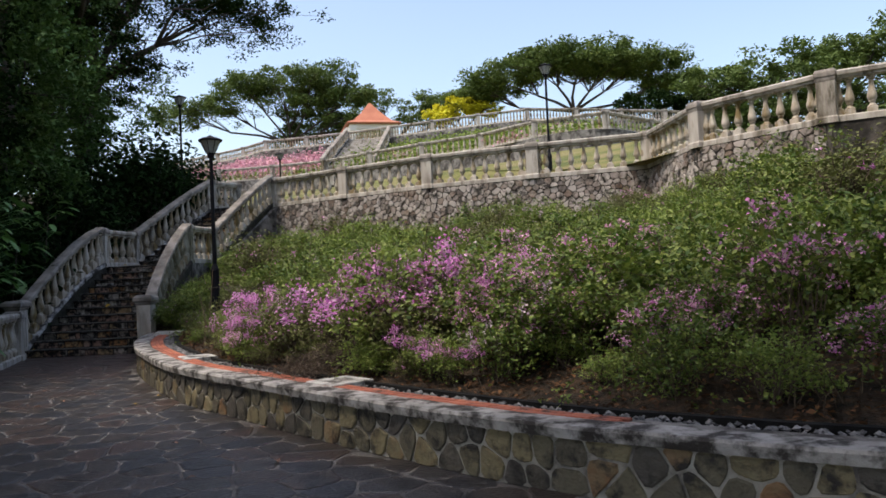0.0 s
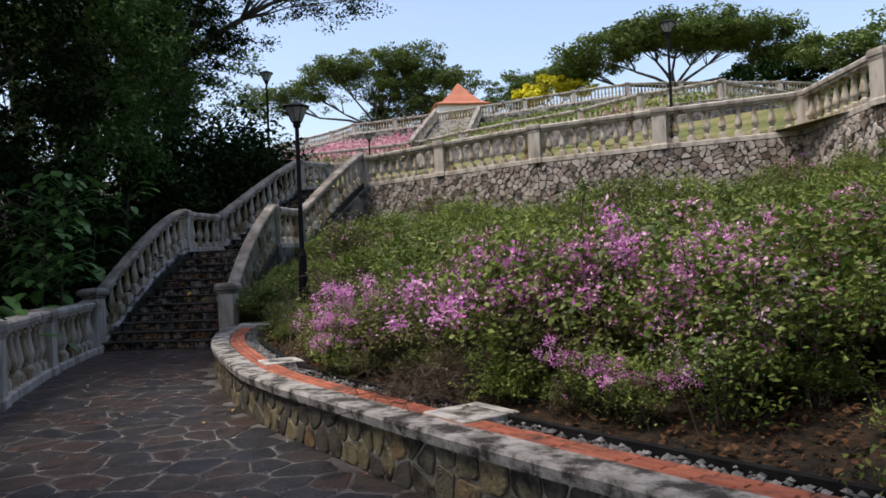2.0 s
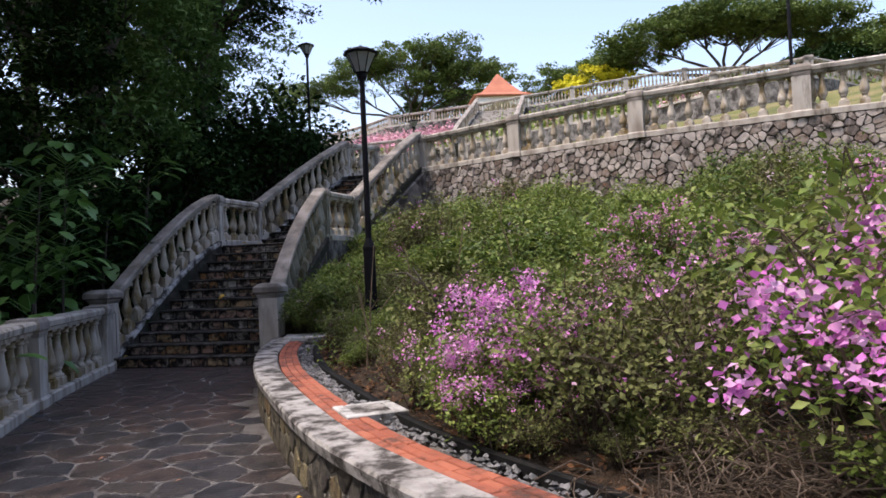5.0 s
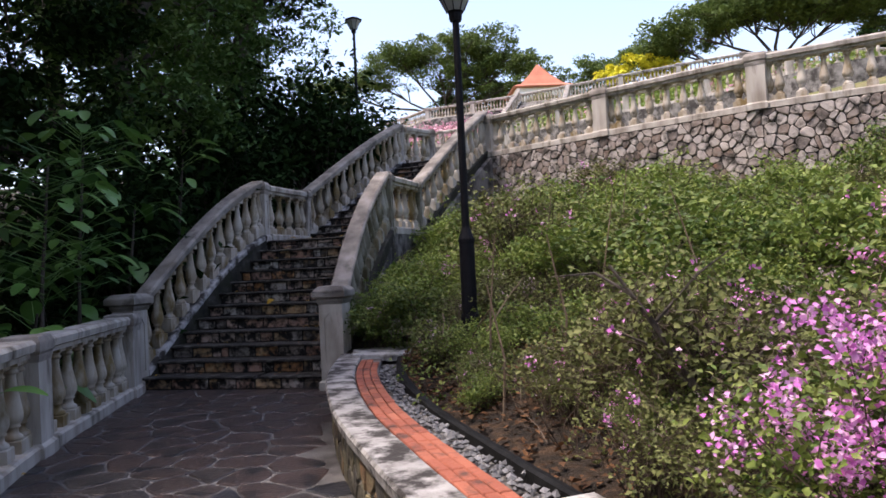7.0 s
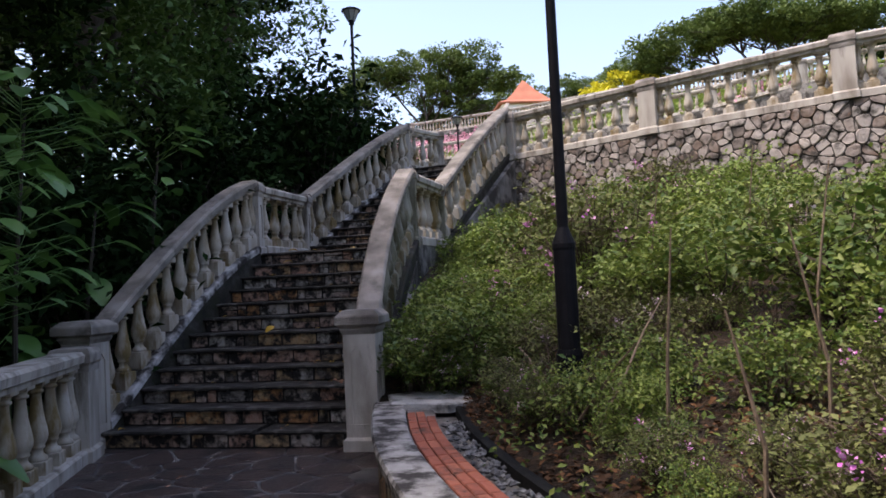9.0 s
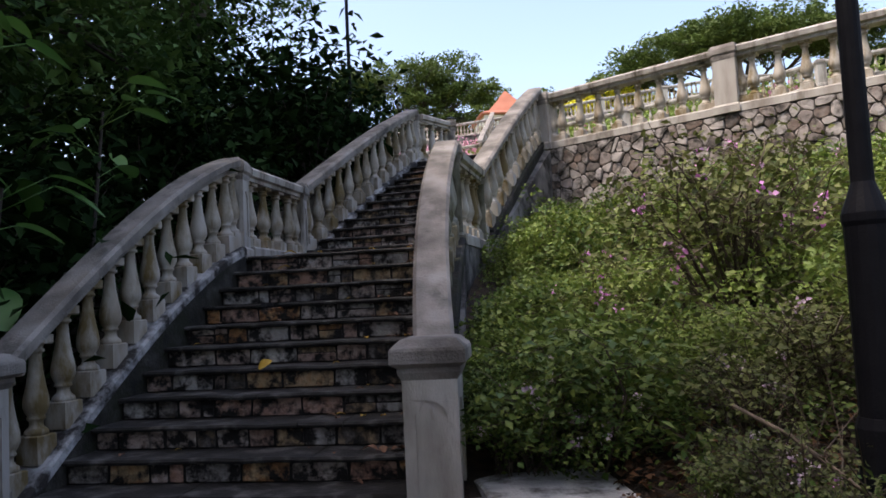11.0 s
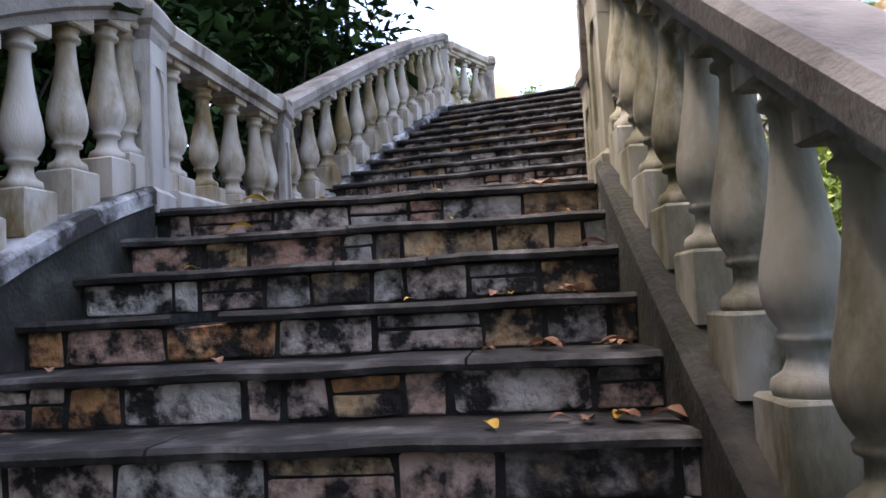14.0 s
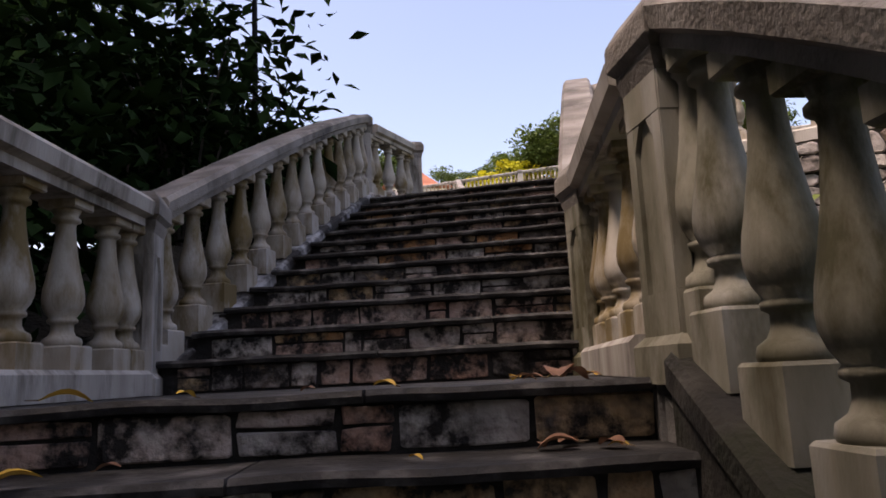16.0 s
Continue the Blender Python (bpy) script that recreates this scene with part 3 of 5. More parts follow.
def post(label, at, height, size=0.17, cap=0.05, turn=0.0, group="balustrade posts", panel=False, material=None):
    """Square post with base, shaft and moulded cap."""
    ob = thing("newel_post", label, "post", at, group)
    ob.rotation_euler.z = turn
    s = Shape()
    s.square([(size + 0.03, 0), (size + 0.03, 0.10), (size, 0.13)])
    part("base", s, material or CONCRETE, ob)
    s = Shape()
    top = height - 0.2
    if panel:
        s.square([(size - 0.012, 0.12), (size - 0.012, top)])
        part("shaft", s, material or CONCRETE, ob)
        for ang in range(4):
            f = Shape()
            w = size
            # raised border round a sunk panel with clipped corners
            f.block(-w, w, -w - 0.004, -w + 0.014, 0.12, 0.24)
            f.block(-w, w, -w - 0.004, -w + 0.014, top - 0.13, top)
            f.block(-w, -w * 0.58, -w - 0.003, -w + 0.014, 0.241, top - 0.131)
            f.block(w * 0.58, w, -w - 0.003, -w + 0.014, 0.241, top - 0.131)
            for sx in (-1, 1):
                f.add([(sx * w * 0.58, -w - 0.002, top - 0.131), (sx * w * 0.2, -w - 0.002, top - 0.131), (sx * w * 0.58, -w - 0.002, top - 0.2),
                       (sx * w * 0.58, -w + 0.014, top - 0.131), (sx * w * 0.2, -w + 0.014, top - 0.131), (sx * w * 0.58, -w + 0.014, top - 0.2)], [(0, 1, 2), (3, 5, 4), (0, 2, 5, 3), (1, 4, 5, 2), (0, 3, 4, 1)])
            q = part("panel_frame", f, material or CONCRETE, ob)
            q.rotation_euler.z = ang * math.pi / 2
    else:
        s.square([(size, 0.12), (size, top)])
        part("shaft", s, material or CONCRETE, ob)
    s = Shape()
    c = cap
    s.square([(size + 0.004, top - 0.02), (size + c * 0.4, top + 0.02), (size + c * 0.4, top + 0.045), (size + c, top + 0.07), (size + c, top + 0.135), (size + c * 0.9, top + 0.15), (size + c * 0.1, height - 0.006), (size * 0.9, height)])
    part("cap", s, RAILTOP, ob, "moulded hipped cap")
    return ob


WEATHERED = "weathered grey cement balustrade with pear-shaped balusters"
# terrace balustrade
TP = [A_, B_, C_, D_, E_, F_, G_, H_, I_]
counts = [8, 8, 8, 8, 8, 8, 9, 10]
for k, (p, q) in enumerate(zip(TP, TP[1:])):
    p3, q3 = Vector((*p, T1 - 0.1)), Vector((*q, T1 - 0.1))
    w = (q3 - p3).normalized() * 0.17
    balustrade(WEATHERED + " on the terrace wall", p3 + w, q3 - w, 0.95, counts[k], "terrace balustrades")
for k, p in enumerate(TP):
    q = TP[min(k + 1, len(TP) - 1)]
    r = TP[max(k - 1, 0)]
    post("weathered cement balustrade post on the terrace wall", (*p, T1 - 0.1), 0.99, 0.16, 0.025, math.atan2(q[1] - r[1], q[0] - r[0]))

# left fence beside the paved path
for p, q in zip(FENCE, FENCE[1:]):
    a, b = Vector((*p, 0)), Vector((*q, 0))
    w = (b - a).normalized() * 0.19
    balustrade("bluish grey cement balustrade beside the paved path", a + w, b - w, 1.0, 8, "path balustrades")
for k, p in enumerate(FENCE):
    q = FENCE[min(k + 1, len(FENCE) - 1)]
    r = FENCE[max(k - 1, 0)]
    post("grey cement balustrade post beside the path", (*p, 0), 1.03, 0.16, 0.025, math.atan2(q[1] - r[1], q[0] - r[0]))

# ---- stairs ----
N1, RISE = 12, 0.166
F1 = dict(l0=(-9.16, 15.95), r0=(-6.64, 15.85), l1=(-8.76, 19.15), r1=(-6.76, 19.15))
F2 = dict(l0=(-8.62, 20.95), r0=(-6.52, 20.7), l1=(-7.78, 25.1), r1=(-5.75, 24.5))
staircase = thing("staircase", "steep garden staircase with dark stone risers and slab treads", "stairs", kind="structure")


def flight(f, z0, n, seed, name):
    rng = random.Random(seed)
    lerp = lambda a, b, t: (a[0] + (b[0] - a[0]) * t, a[1] + (b[1] - a[1]) * t)
    for i in range(n):
        t, t2 = i / (n - 1), min(1.0, (i + 1) / (n - 1))
        l, r = lerp(f["l0"], f["l1"], t), lerp(f["r0"], f["r1"], t)
        l2, r2 = lerp(f["l0"], f["l1"], t2), lerp(f["r0"], f["r1"], t2)
        z = z0 + i * RISE
        back = 0.45 if i < n - 1 else 0.1
        L, R = Vector((*l, 0)), Vector((*r, 0))
        w = (R - L).normalized()
        fw = Vector((-w.y, w.x, 0))
        # core behind the riser
        s = Shape()
        zb = max(-0.1, z - 0.5)
        s.rings([[tuple(p + Vector((0, 0, h))) for h in (zb, z + RISE - 0.035)] + [tuple(p + fw * back + Vector((0, 0, h))) for h in (z + RISE - 0.035, zb)] for p in (L - w * 0.14 + fw * 0.02, R + w * 0.14 + fw * 0.02)])
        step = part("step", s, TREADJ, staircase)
        # slab tread in two or three pieces, with an uneven nosing
        cuts = [0.0] + sorted(rng.uniform(0.25, 0.75) for _ in range(rng.choice((1, 2)))) + [1.0]
        for c0, c1 in zip(cuts, cuts[1:]):
            if c1 - c0 < 0.08:
                continue
            s = Shape()
            W = (R - L).length + 0.2
            a0, a1 = L - w * 0.1 + w * (c0 * W + 0.004), L - w * 0.1 + w * (c1 * W - 0.004)
            rings = []
            m = 16
            for k in range(m + 1):
                p = a0.lerp(a1, k / m)
                nose = -0.03 + 0.02 * noise.noise(Vector((p.x * 5, p.y * 5, z * 7))) + 0.014 * noise.noise(Vector((p.x * 19, p.y * 3, z * 9)))
                dz = 0.009 * noise.noise(Vector((p.x * 3, z * 5, 2)))
                rings.append([tuple(p + fw * u + Vector((0, 0, z + RISE + h + dz))) for u, h in ((nose + 0.006, -0.034), (nose, -0.015), (nose + 0.012, 0.0), (back, 0.0), (back, -0.034))])
            s.rings(rings)
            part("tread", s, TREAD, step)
        # riser stones
        W = (R - L).length
        x, row = 0.0, []
        while x < W - 0.06:
            wd = min(rng.uniform(0.10, 0.42), W - x)
            split = rng.random() < 0.14
            hs = [(0.006, RISE * 0.46), (RISE * 0.48, RISE - 0.036)] if split else [(0.006, RISE - 0.036)]
            for h0, h1 in hs:
                g = 0.003
                j = lambda k: rng.uniform(0, k)
                poly = [(x + g + j(0.014), h0 + j(0.008)), (x + wd * rng.uniform(0.35, 0.65), h0 + j(0.005)), (x + wd - g - j(0.014), h0 + j(0.008)),
                        (x + wd - g - j(0.014), h1 - j(0.012)), (x + wd * rng.uniform(0.35, 0.65), h1 - j(0.006)), (x + g + j(0.014), h1 - j(0.012))]
                row.append(stone_shape(poly, lambda u, v, o: L + w * u + Vector((0, 0, z + v)) - fw * (o - 0.02), 0.004 + rng.uniform(0, 0.010), rng, 0.06))
            x += wd
        for s in row:
            PIECES.append(("riser_stone", s, STEPSTONE, step))
    return


PIECES = []
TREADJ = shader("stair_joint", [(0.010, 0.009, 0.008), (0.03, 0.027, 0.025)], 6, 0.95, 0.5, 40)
flight(F1, 0.0, N1, 5, "lower")
Z1 = N1 * RISE
flight(F2, Z1, N1, 6, "upper")
s = Shape()
s.rings([[(-8.9, 19.2, Z1 - 0.5), (-6.6, 19.2, Z1 - 0.5), (-6.3, 20.9, Z1 - 0.5), (-8.8, 21.1, Z1 - 0.5)], [(-8.9, 19.2, Z1 - 0.004), (-6.6, 19.2, Z1 - 0.004), (-6.3, 20.9, Z1 - 0.004), (-8.8, 21.1, Z1 - 0.004)]])
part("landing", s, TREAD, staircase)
s = Shape()
Z2 = 2 * Z1
s.rings([[(x, y, z) for x, y in ((-8.0, 25.15), (-5.6, 24.55), (-4.2, 27.5), (-7.4, 29))] for z in (Z2 - 0.6, Z2 - 0.004)])
part("landing", s, TREAD, staircase)

STAIRB = "mottled cement stair balustrade with stained pear-shaped balusters"
LP, RP = (-9.32, 15.95), (-6.465, 15.85)
L1, L2, L3, L4 = (-8.93, 19.22), (-8.82, 20.95), (-7.92, 25.35), (-7.32, 26.4)
R1, R2 = (-6.645, 19.1), (-6.5, 20.66)
balustrade(STAIRB, (LP[0] + 0.02, LP[1] + 0.15, 0.13), (L1[0], L1[1] - 0.12, Z1 - 0.02), 1.06, 12, "stair balustrades", knee=0.20, wide=0.26, foot=0.32)
balustrade(STAIRB, (RP[0], RP[1] + 0.15, 0.05), (R1[0], R1[1] - 0.12, Z1 - 0.06), 1.08, 12, "stair balustrades", knee=0.10, wide=0.25, foot=0.30, bow=-0.07, curb_of=GRIMESHADECURB, bal_of=BALUSTER_ALGAE_SHADED)
balustrade(STAIRB, (L1[0], L1[1] + 0.15, Z1), (L2[0], L2[1] - 0.15, Z1), 0.98, 4, "stair balustrades")
balustrade(STAIRB, (R1[0], R1[1] + 0.15, Z1), (R2[0], R2[1] - 0.15, Z1), 0.98, 4, "stair balustrades")
balustrade(STAIRB, (L2[0], L2[1] + 0.15, Z1 - 0.02), (L3[0], L3[1] - 0.12, Z2 - 0.05), 1.07, 13, "stair balustrades", knee=0.08, wide=0.26)
balustrade(STAIRB, (R2[0], R2[1] + 0.15, Z1 - 0.02), (A_[0] - 0.15, A_[1] - 0.1, Z2 - 0.1), 1.05, 12, "stair balustrades", knee=0.08, wide=0.26, curb_of=GRIMESHADECURB)
balustrade(STAIRB, (L3[0] + 0.08, L3[1] + 0.14, Z2), (L4[0] - 0.08, L4[1] - 0.14, Z2), 0.98, 3, "stair balustrades")
post("cement gate pier with sunk panels and hipped cap", (*LP, 0), 1.26, 0.15, 0.07, 0, "stair foot piers", True)
post("cement gate pier with sunk panels and hipped cap", (*RP, 0), 1.26, 0.145, 0.058, 0, "stair foot piers", True, PIERCEMENT)
for p, z in ((L1, Z1), (L2, Z1), (R1, Z1), (R2, Z1), (L3, Z2), (L4, Z2)):
    post("stained cement newel post beside the stairs", (*p, z - 0.02), 1.05, 0.108, 0.035, 0.1, "stair newels", True, BALUSTER_ALGAE_SHADED if p in (R1, R2) else None)
# side walls under the stair curbs
for a, b, c, d, z0, z1 in ((LP, L1, L1, L2, 0, Z1), (L2, L3, L3, L4, Z1, Z2), (RP, R1, R1, R2, 0, Z1), (R2, A_, A_, A_, Z1, Z2)):
    s = Shape()
    s.sweep([Vector((a[0], a[1] + 0.1, z0 - 0.25)), Vector((b[0], b[1], z1 - 0.25))], [(-0.12, -2.2), (-0.12, 0.2), (0.12, 0.2), (0.12, -2.2)])
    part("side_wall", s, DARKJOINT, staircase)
    if c != d:
        s = Shape()
        s.sweep([Vector((c[0], c[1], z1)), Vector((d[0], d[1], z1))], [(-0.13, -2.2), (-0.13, 0.005), (0.13, 0.005), (0.13, -2.2)])
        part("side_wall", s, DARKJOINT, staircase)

# ---- upper tiers ----
for tier, zt, nb, lab in ((TIER2, 8.55, 10, "second"), (TIER3, 13.0, 14, "third")):
    s = Shape()
    s.sweep([Vector((p.x, p.y, zt)) for p in tier], [(-0.2, -2.6), (-0.2, 0), (0.2, 0), (0.2, -2.6)])
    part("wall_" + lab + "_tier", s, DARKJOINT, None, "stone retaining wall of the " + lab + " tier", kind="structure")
    L = length(tier)
    k = int(L / 4.0)
    for i in range(k):
        a, _ = along(tier, L * i / k)
        b, _ = along(tier, L * (i + 1) / k)
        a.z = b.z = zt
        w = (b - a).normalized() * 0.16
        balustrade("pale cement balustrade of an upper terrace", a + w, b - w, 0.98, nb, "upper terrace balustrades", far=True)
        post("pale cement post of an upper terrace balustrade", a, 1.03, 0.16, 0.03, 0, "upper terrace posts")

# ---- lamps ----
def street_lamp(at, height, label):
    ob = thing("street_lamp", label, "street lamp", at, "street lamps")
    s = Shape()
    s.lathe([(0.105, -0.3), (0.105, 0.08), (0.098, 0.10), (0.098, 0.26), (0.086, 0.3)], 16)
    part("base", s, BLACK, ob, smooth=False)
    s = Shape()
    s.lathe([(0.082, 0.28), (0.08, 1.02), (0.086, 1.04), (0.086, 1.07), (0.052, 1.16), (0.042, 1.19), (0.036, height - 0.42)], 16)
    part("pole", s, BLACK, ob)
    s = Shape()
    s.lathe([(0.06, height - 0.44), (0.07, height - 0.40), (0.07, height - 0.36), (0.09, height - 0.34)], 12)
    part("collar", s, BLACK, ob)
    s = Shape()
    s.lathe([(0.085, height - 0.34), (0.20, height - 0.11), (0.20, height - 0.10)], 8)
    glass = part("lantern_glass", s, LAMPGLASS, ob, "frosted flared lantern glass")
    s = Shape()
    s.lathe([(0.24, height - 0.10), (0.25, height - 0.075), (0.17, height - 0.035), (0.06, height), (0.01, height + 0.03)], 8)
    part("hood", s, BLACK, ob, "black lantern hood")
    for k in range(8):
        a = 2 * math.pi * k / 8
        s = Shape()
        s.tube([(0.088 * math.cos(a), 0.088 * math.sin(a), height - 0.345), (0.205 * math.cos(a), 0.205 * math.sin(a), height - 0.10)], [0.008, 0.008], 4)
        part("rib", s, BLACK, glass)
    return ob


street_lamp((-4.62, 14.8, 0.64), 3.78, "black street lamp with a flared lantern in the flower bed")
street_lamp((-9.4, 26.68, 3.9), 4.45, "tall black street lamp beside the stairs")
street_lamp((3.56, 23.5, 3.95), 4.07, "black street lamp behind the terrace balustrade")
street_lamp((-8.43, 38.7, 5.3), 2.85, "black street lamp on the grassy slope")


# ---- kiosk ----
def kiosk(at):
    ob = thing("pavilion", "white pavilion with arches and an orange pyramid roof", "pavilion", at)
    s = Shape()
    s.square([(2.75, 3.25), (2.8, 3.38), (1.95, 3.75), (1.05, 4.7), (0.12, 5.9), (0.02, 5.97)])
    part("roof", s, ROOFTILE, ob, "orange tiled pyramid roof")
    s = Shape()
    s.square([(2.45, 2.75), (2.45, 3.3)])
    part("beam", s, WHITEWALL, ob)
    for sx in (-2.2, 2.2):
        for sy in (-2.2, 2.2):
            s = Shape()
            s.square([(0.34, -0.6), (0.32, 0.3), (0.26, 0.35), (0.26, 2.4), (0.34, 2.55), (0.34, 2.8)], (sx, sy, 0))
            part("pillar", s, WHITEWALL, ob)
    for k in range(4):
        s = Shape()
        arc = [(1.93 * math.cos(a), 1.6 + 1.1 * math.sin(a)) for a in [math.pi * i / 12 for i in range(13)]]
        s.rings([[(x, -2.35, z), (x, -2.35, 2.8), (x, -2.1, 2.8), (x, -2.1, z)] for x, z in arc])
        q = part("arch", s, WHITEWALL, ob)
        q.rotation_euler.z = k * math.pi / 2
    return ob


kiosk((-7.03, 76.3, 13.5)).rotation_euler.z = 0.25

# stairs from the second to the third tier, with sloping balustrades
far_stairs = thing("staircase", "pale stairs climbing to the pavilion between balustrades", "stairs", kind="structure")
P0, P1 = Vector((-6.2, 49.8, 8.5)), Vector((-5.9, 62.3, 13.0))
for k in range(27):
    s = Shape()
    p = P0.lerp(P1, k / 27)
    s.block(p.x - 1.6, p.x + 1.6, p.y, p.y + 0.55, p.z - 0.8, p.z + 0.17)
    part("step", s, CONCRETE, far_stairs)
for sx in (-1.8, 1.8):
    for k in range(3):
        a, b = P0.lerp(P1, k / 3) + Vector((sx, 0, 0.1)), P0.lerp(P1, (k + 1) / 3) + Vector((sx, -0.3, 0.1))
        balustrade("pale cement stair balustrade on the upper slope", a, b, 0.98, 12, "upper stair balustrades", far=True)


# ---- trees ----
def tree(label, at, trunk, lobes, leaf, count, material, seed, girth=0.3, group="trees", clump=0.5, limbs=5, droop=0.0, core=0.6, name="tree", ratio=0.5):
    """lobes: (x, y, z, rx, ry, rz) of the crown, relative to the foot. Limbs run from the trunk into every lobe; leaves sit in clumps round the twigs."""
    rng = np.random.default_rng(seed)
    ob = thing(name, label, "tree", at, group)
    T = Vector(trunk)
    s = Shape()
    wob = lambda k: Vector(rng.normal(size=3) * k)
    tp = [Vector((0, 0, -0.4)), T * 0.35 + wob(0.12), T * 0.7 + wob(0.15), T]
    s.tube(tp, [girth * 1.25, girth, girth * 0.85, girth * 0.7], 9)
    part("trunk", s, BARK, ob, smooth=True)
    s = Shape()
    ends = []
    for lx, ly, lz, rx, ry, rz in lobes:
        c = Vector((lx, ly, lz))
        fork = T.lerp(c, 0.5) + Vector((0, 0, -0.06 * (c - T).length)) + wob(0.25)
        s.tube([tp[2].lerp(T, 0.8), T.lerp(fork, 0.5) + wob(0.12), fork], [girth * 0.55, girth * 0.42, girth * 0.33], 6)
        for _ in range(limbs):
            u = rng.normal(size=3)
            u /= np.linalg.norm(u)
            e = Vector((lx + u[0] * rx * 0.8, ly + u[1] * ry * 0.8, lz + u[2] * rz * 0.6))
            st = fork
            mid = st.lerp(e, 0.5) + Vector((0, 0, 0.12 * (e - st).length)) + wob(0.3)
            g = girth * rng.uniform(0.14, 0.28)
            s.tube([st, st.lerp(mid, 0.5) + wob(0.1), mid, mid.lerp(e, 0.5) + wob(0.2), e], [g, g * 0.8, g * 0.55, g * 0.35, g * 0.12], 5)
            for _ in range(3):
                e2 = mid.lerp(e, rng.uniform(0.3, 1)) + Vector(rng.normal(size=3) * np.array([rx, ry, rz]) * 0.28)
                s.tube([mid, mid.lerp(e2, 0.5) + wob(0.15), e2], [g * 0.4, g * 0.25, g * 0.07], 4)
                ends.append(e2)
            ends.append(e)
    part("branchwork", s, BARK, ob, smooth=True, kind="stuff")
    V = np.array([l[3] * l[4] * l[5] for l in lobes]) ** 0.8
    V = V / V.sum()
    pts = []
    nclump = max(8, count // 55)
    for k in range(nclump):
        if rng.random() < 0.35 and ends:
            c = np.array(ends[rng.integers(len(ends))])
        else:
            l = lobes[rng.choice(len(lobes), p=V)]
            u = rng.normal(size=3)
            u /= np.linalg.norm(u)
            r = rng.uniform(core, 1.0)
            c = np.array([l[0] + u[0] * l[3] * r, l[1] + u[1] * l[4] * r, l[2] + u[2] * l[5] * r])
        k2 = int(55 * rng.uniform(0.5, 1.5))
        ball = rng.normal(size=(k2, 3))
        ball *= (rng.random((k2, 1)) ** 0.45) / np.linalg.norm(ball, axis=1)[:, None]
        pts.append(c + ball * clump * np.array([1.5, 1.5, 0.8]) * rng.uniform(0.6, 1.3))
    v, f = leaf_cloud(np.concatenate(pts), leaf, rng, droop=droop, ratio=ratio)
    part("crown", leaf_mesh("crown", material, v, f), material, ob)
    return ob


FT = "dark broadleaved tree with dense hanging foliage beside the stairs"
for k, (x, y, h, rx, cnt) in enumerate([(-12.6, 8.5, 11, 2.8, 13000), (-12.4, 12.5, 11, 2.6, 13000), (-12.5, 16.5, 11, 2.7, 14000), (-12.4, 20.5, 10, 2.5, 13000), (-13.5, 24.5, 9, 2.6, 11000), (-14.5, 29.5, 10, 3.4, 11000),
                                   (-16.5, 5, 12, 3.8, 11000), (-16.5, 11, 13, 3.8, 13000), (-17, 17.5, 14, 4, 13000), (-17, 24, 14, 4, 13000), (-18, 33, 13, 4, 9000), (-12.0, 4.0, 9, 3, 9000), (-22, 20, 9, 4.2, 9000), (-22, 27, 9, 4.2, 9000), (-23, 35, 10, 4.2, 9000)]):
    z = forest_z(x, y)
    # trees 3 to 5, farther up the stairs, take the lit leaf colour
    tree(FT, (x, y, z), (0.3, 0.2, h * 0.5), [(0.2, 0, h * 0.25, rx * 0.9, rx * 0.9, h * 0.22), (0.3, 0.2, h * 0.55, rx, rx, h * 0.26), (0, 0, h * 0.9, rx * 1.05, rx * 1.1, h * 0.25)], 0.18, int(cnt * 1.5), LEAF_FOREST_LIT if k in (3, 4, 5) else LEAF_FOREST_SHADED, 40 + k, 0.22, "forest trees", 0.42, 5, droop=0.6, core=0.45)
# Canopy added mostly overhead, to darken the path and the right balustrade.
tree("dark tree with a canopy added over the paved path to block light", (-11.3, 13.6, 0), (0.6, 0, 6.5), [(1.6, 0, 8.8, 2.6, 3.0, 1.3), (0, 0, 10.5, 3, 3, 2)], 0.24, 8000, LEAF_FOREST_SHADED, 78, 0.24, "forest trees", 0.5, 6, droop=0.5, core=0.2)
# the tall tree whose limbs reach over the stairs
tree("tall spreading tree with bare limbs and open foliage against the sky", (-13.0, 26.0, 3.6), (0.8, 0.3, 5.5), [(0.9, 0, 6.6, 2.6, 2.4, 2.0), (5.0, 2, 8.0, 3.2, 2.4, 1.5), (3.0, 1, 9.4, 3.4, 2.6, 1.6), (0.5, 0, 9.5, 3.5, 3, 2.2), (-2, 0, 8, 3, 3, 2.5), (1.2, -4, 8.8, 3, 3, 1.8)], 0.14, 52000, LEAF_FOREST_SHADED, 77, 0.3, "forest trees", 0.36, 8, droop=0.5, core=0.3)

# Unseen trees, added out of view to keep sun and sky off the path.
BT = "unseen tree added around the start of the walk to block light"
tree(BT, (8.8, 0.4, 0), (-0.4, 0.3, 6), [(-3.2, 2.6, 8.6, 3.4, 2.8, 1.3), (0, 3.8, 9.2, 3.4, 2.8, 1.3), (-5.2, 0, 9, 3, 3, 1.3), (-6, 3.4, 9.6, 2.6, 2.6, 1.0)], 0.3, 14000, LEAF_FOREST_SHADED, 96, 0.3, "shade trees", 0.7, 5, core=0.15)
tree(BT, (9.5, -2.5, 0), (-0.5, 0.5, 6.5), [(-1.5, 2.5, 9.5, 4.2, 4.0, 1.8), (-3.5, 0, 9, 3.5, 3.5, 1.8), (2, 0, 10, 4, 4, 2), (0.5, 5, 10, 3.5, 3.0, 1.6), (-2.5, 1.0, 4.6, 2.6, 2.0, 1.9), (-4.5, -1.2, 4.6, 2.6, 2.0, 2.0)], 0.3, 14000, LEAF_FOREST_SHADED, 91, 0.35, "shade trees", 0.7, 5, core=0.2)
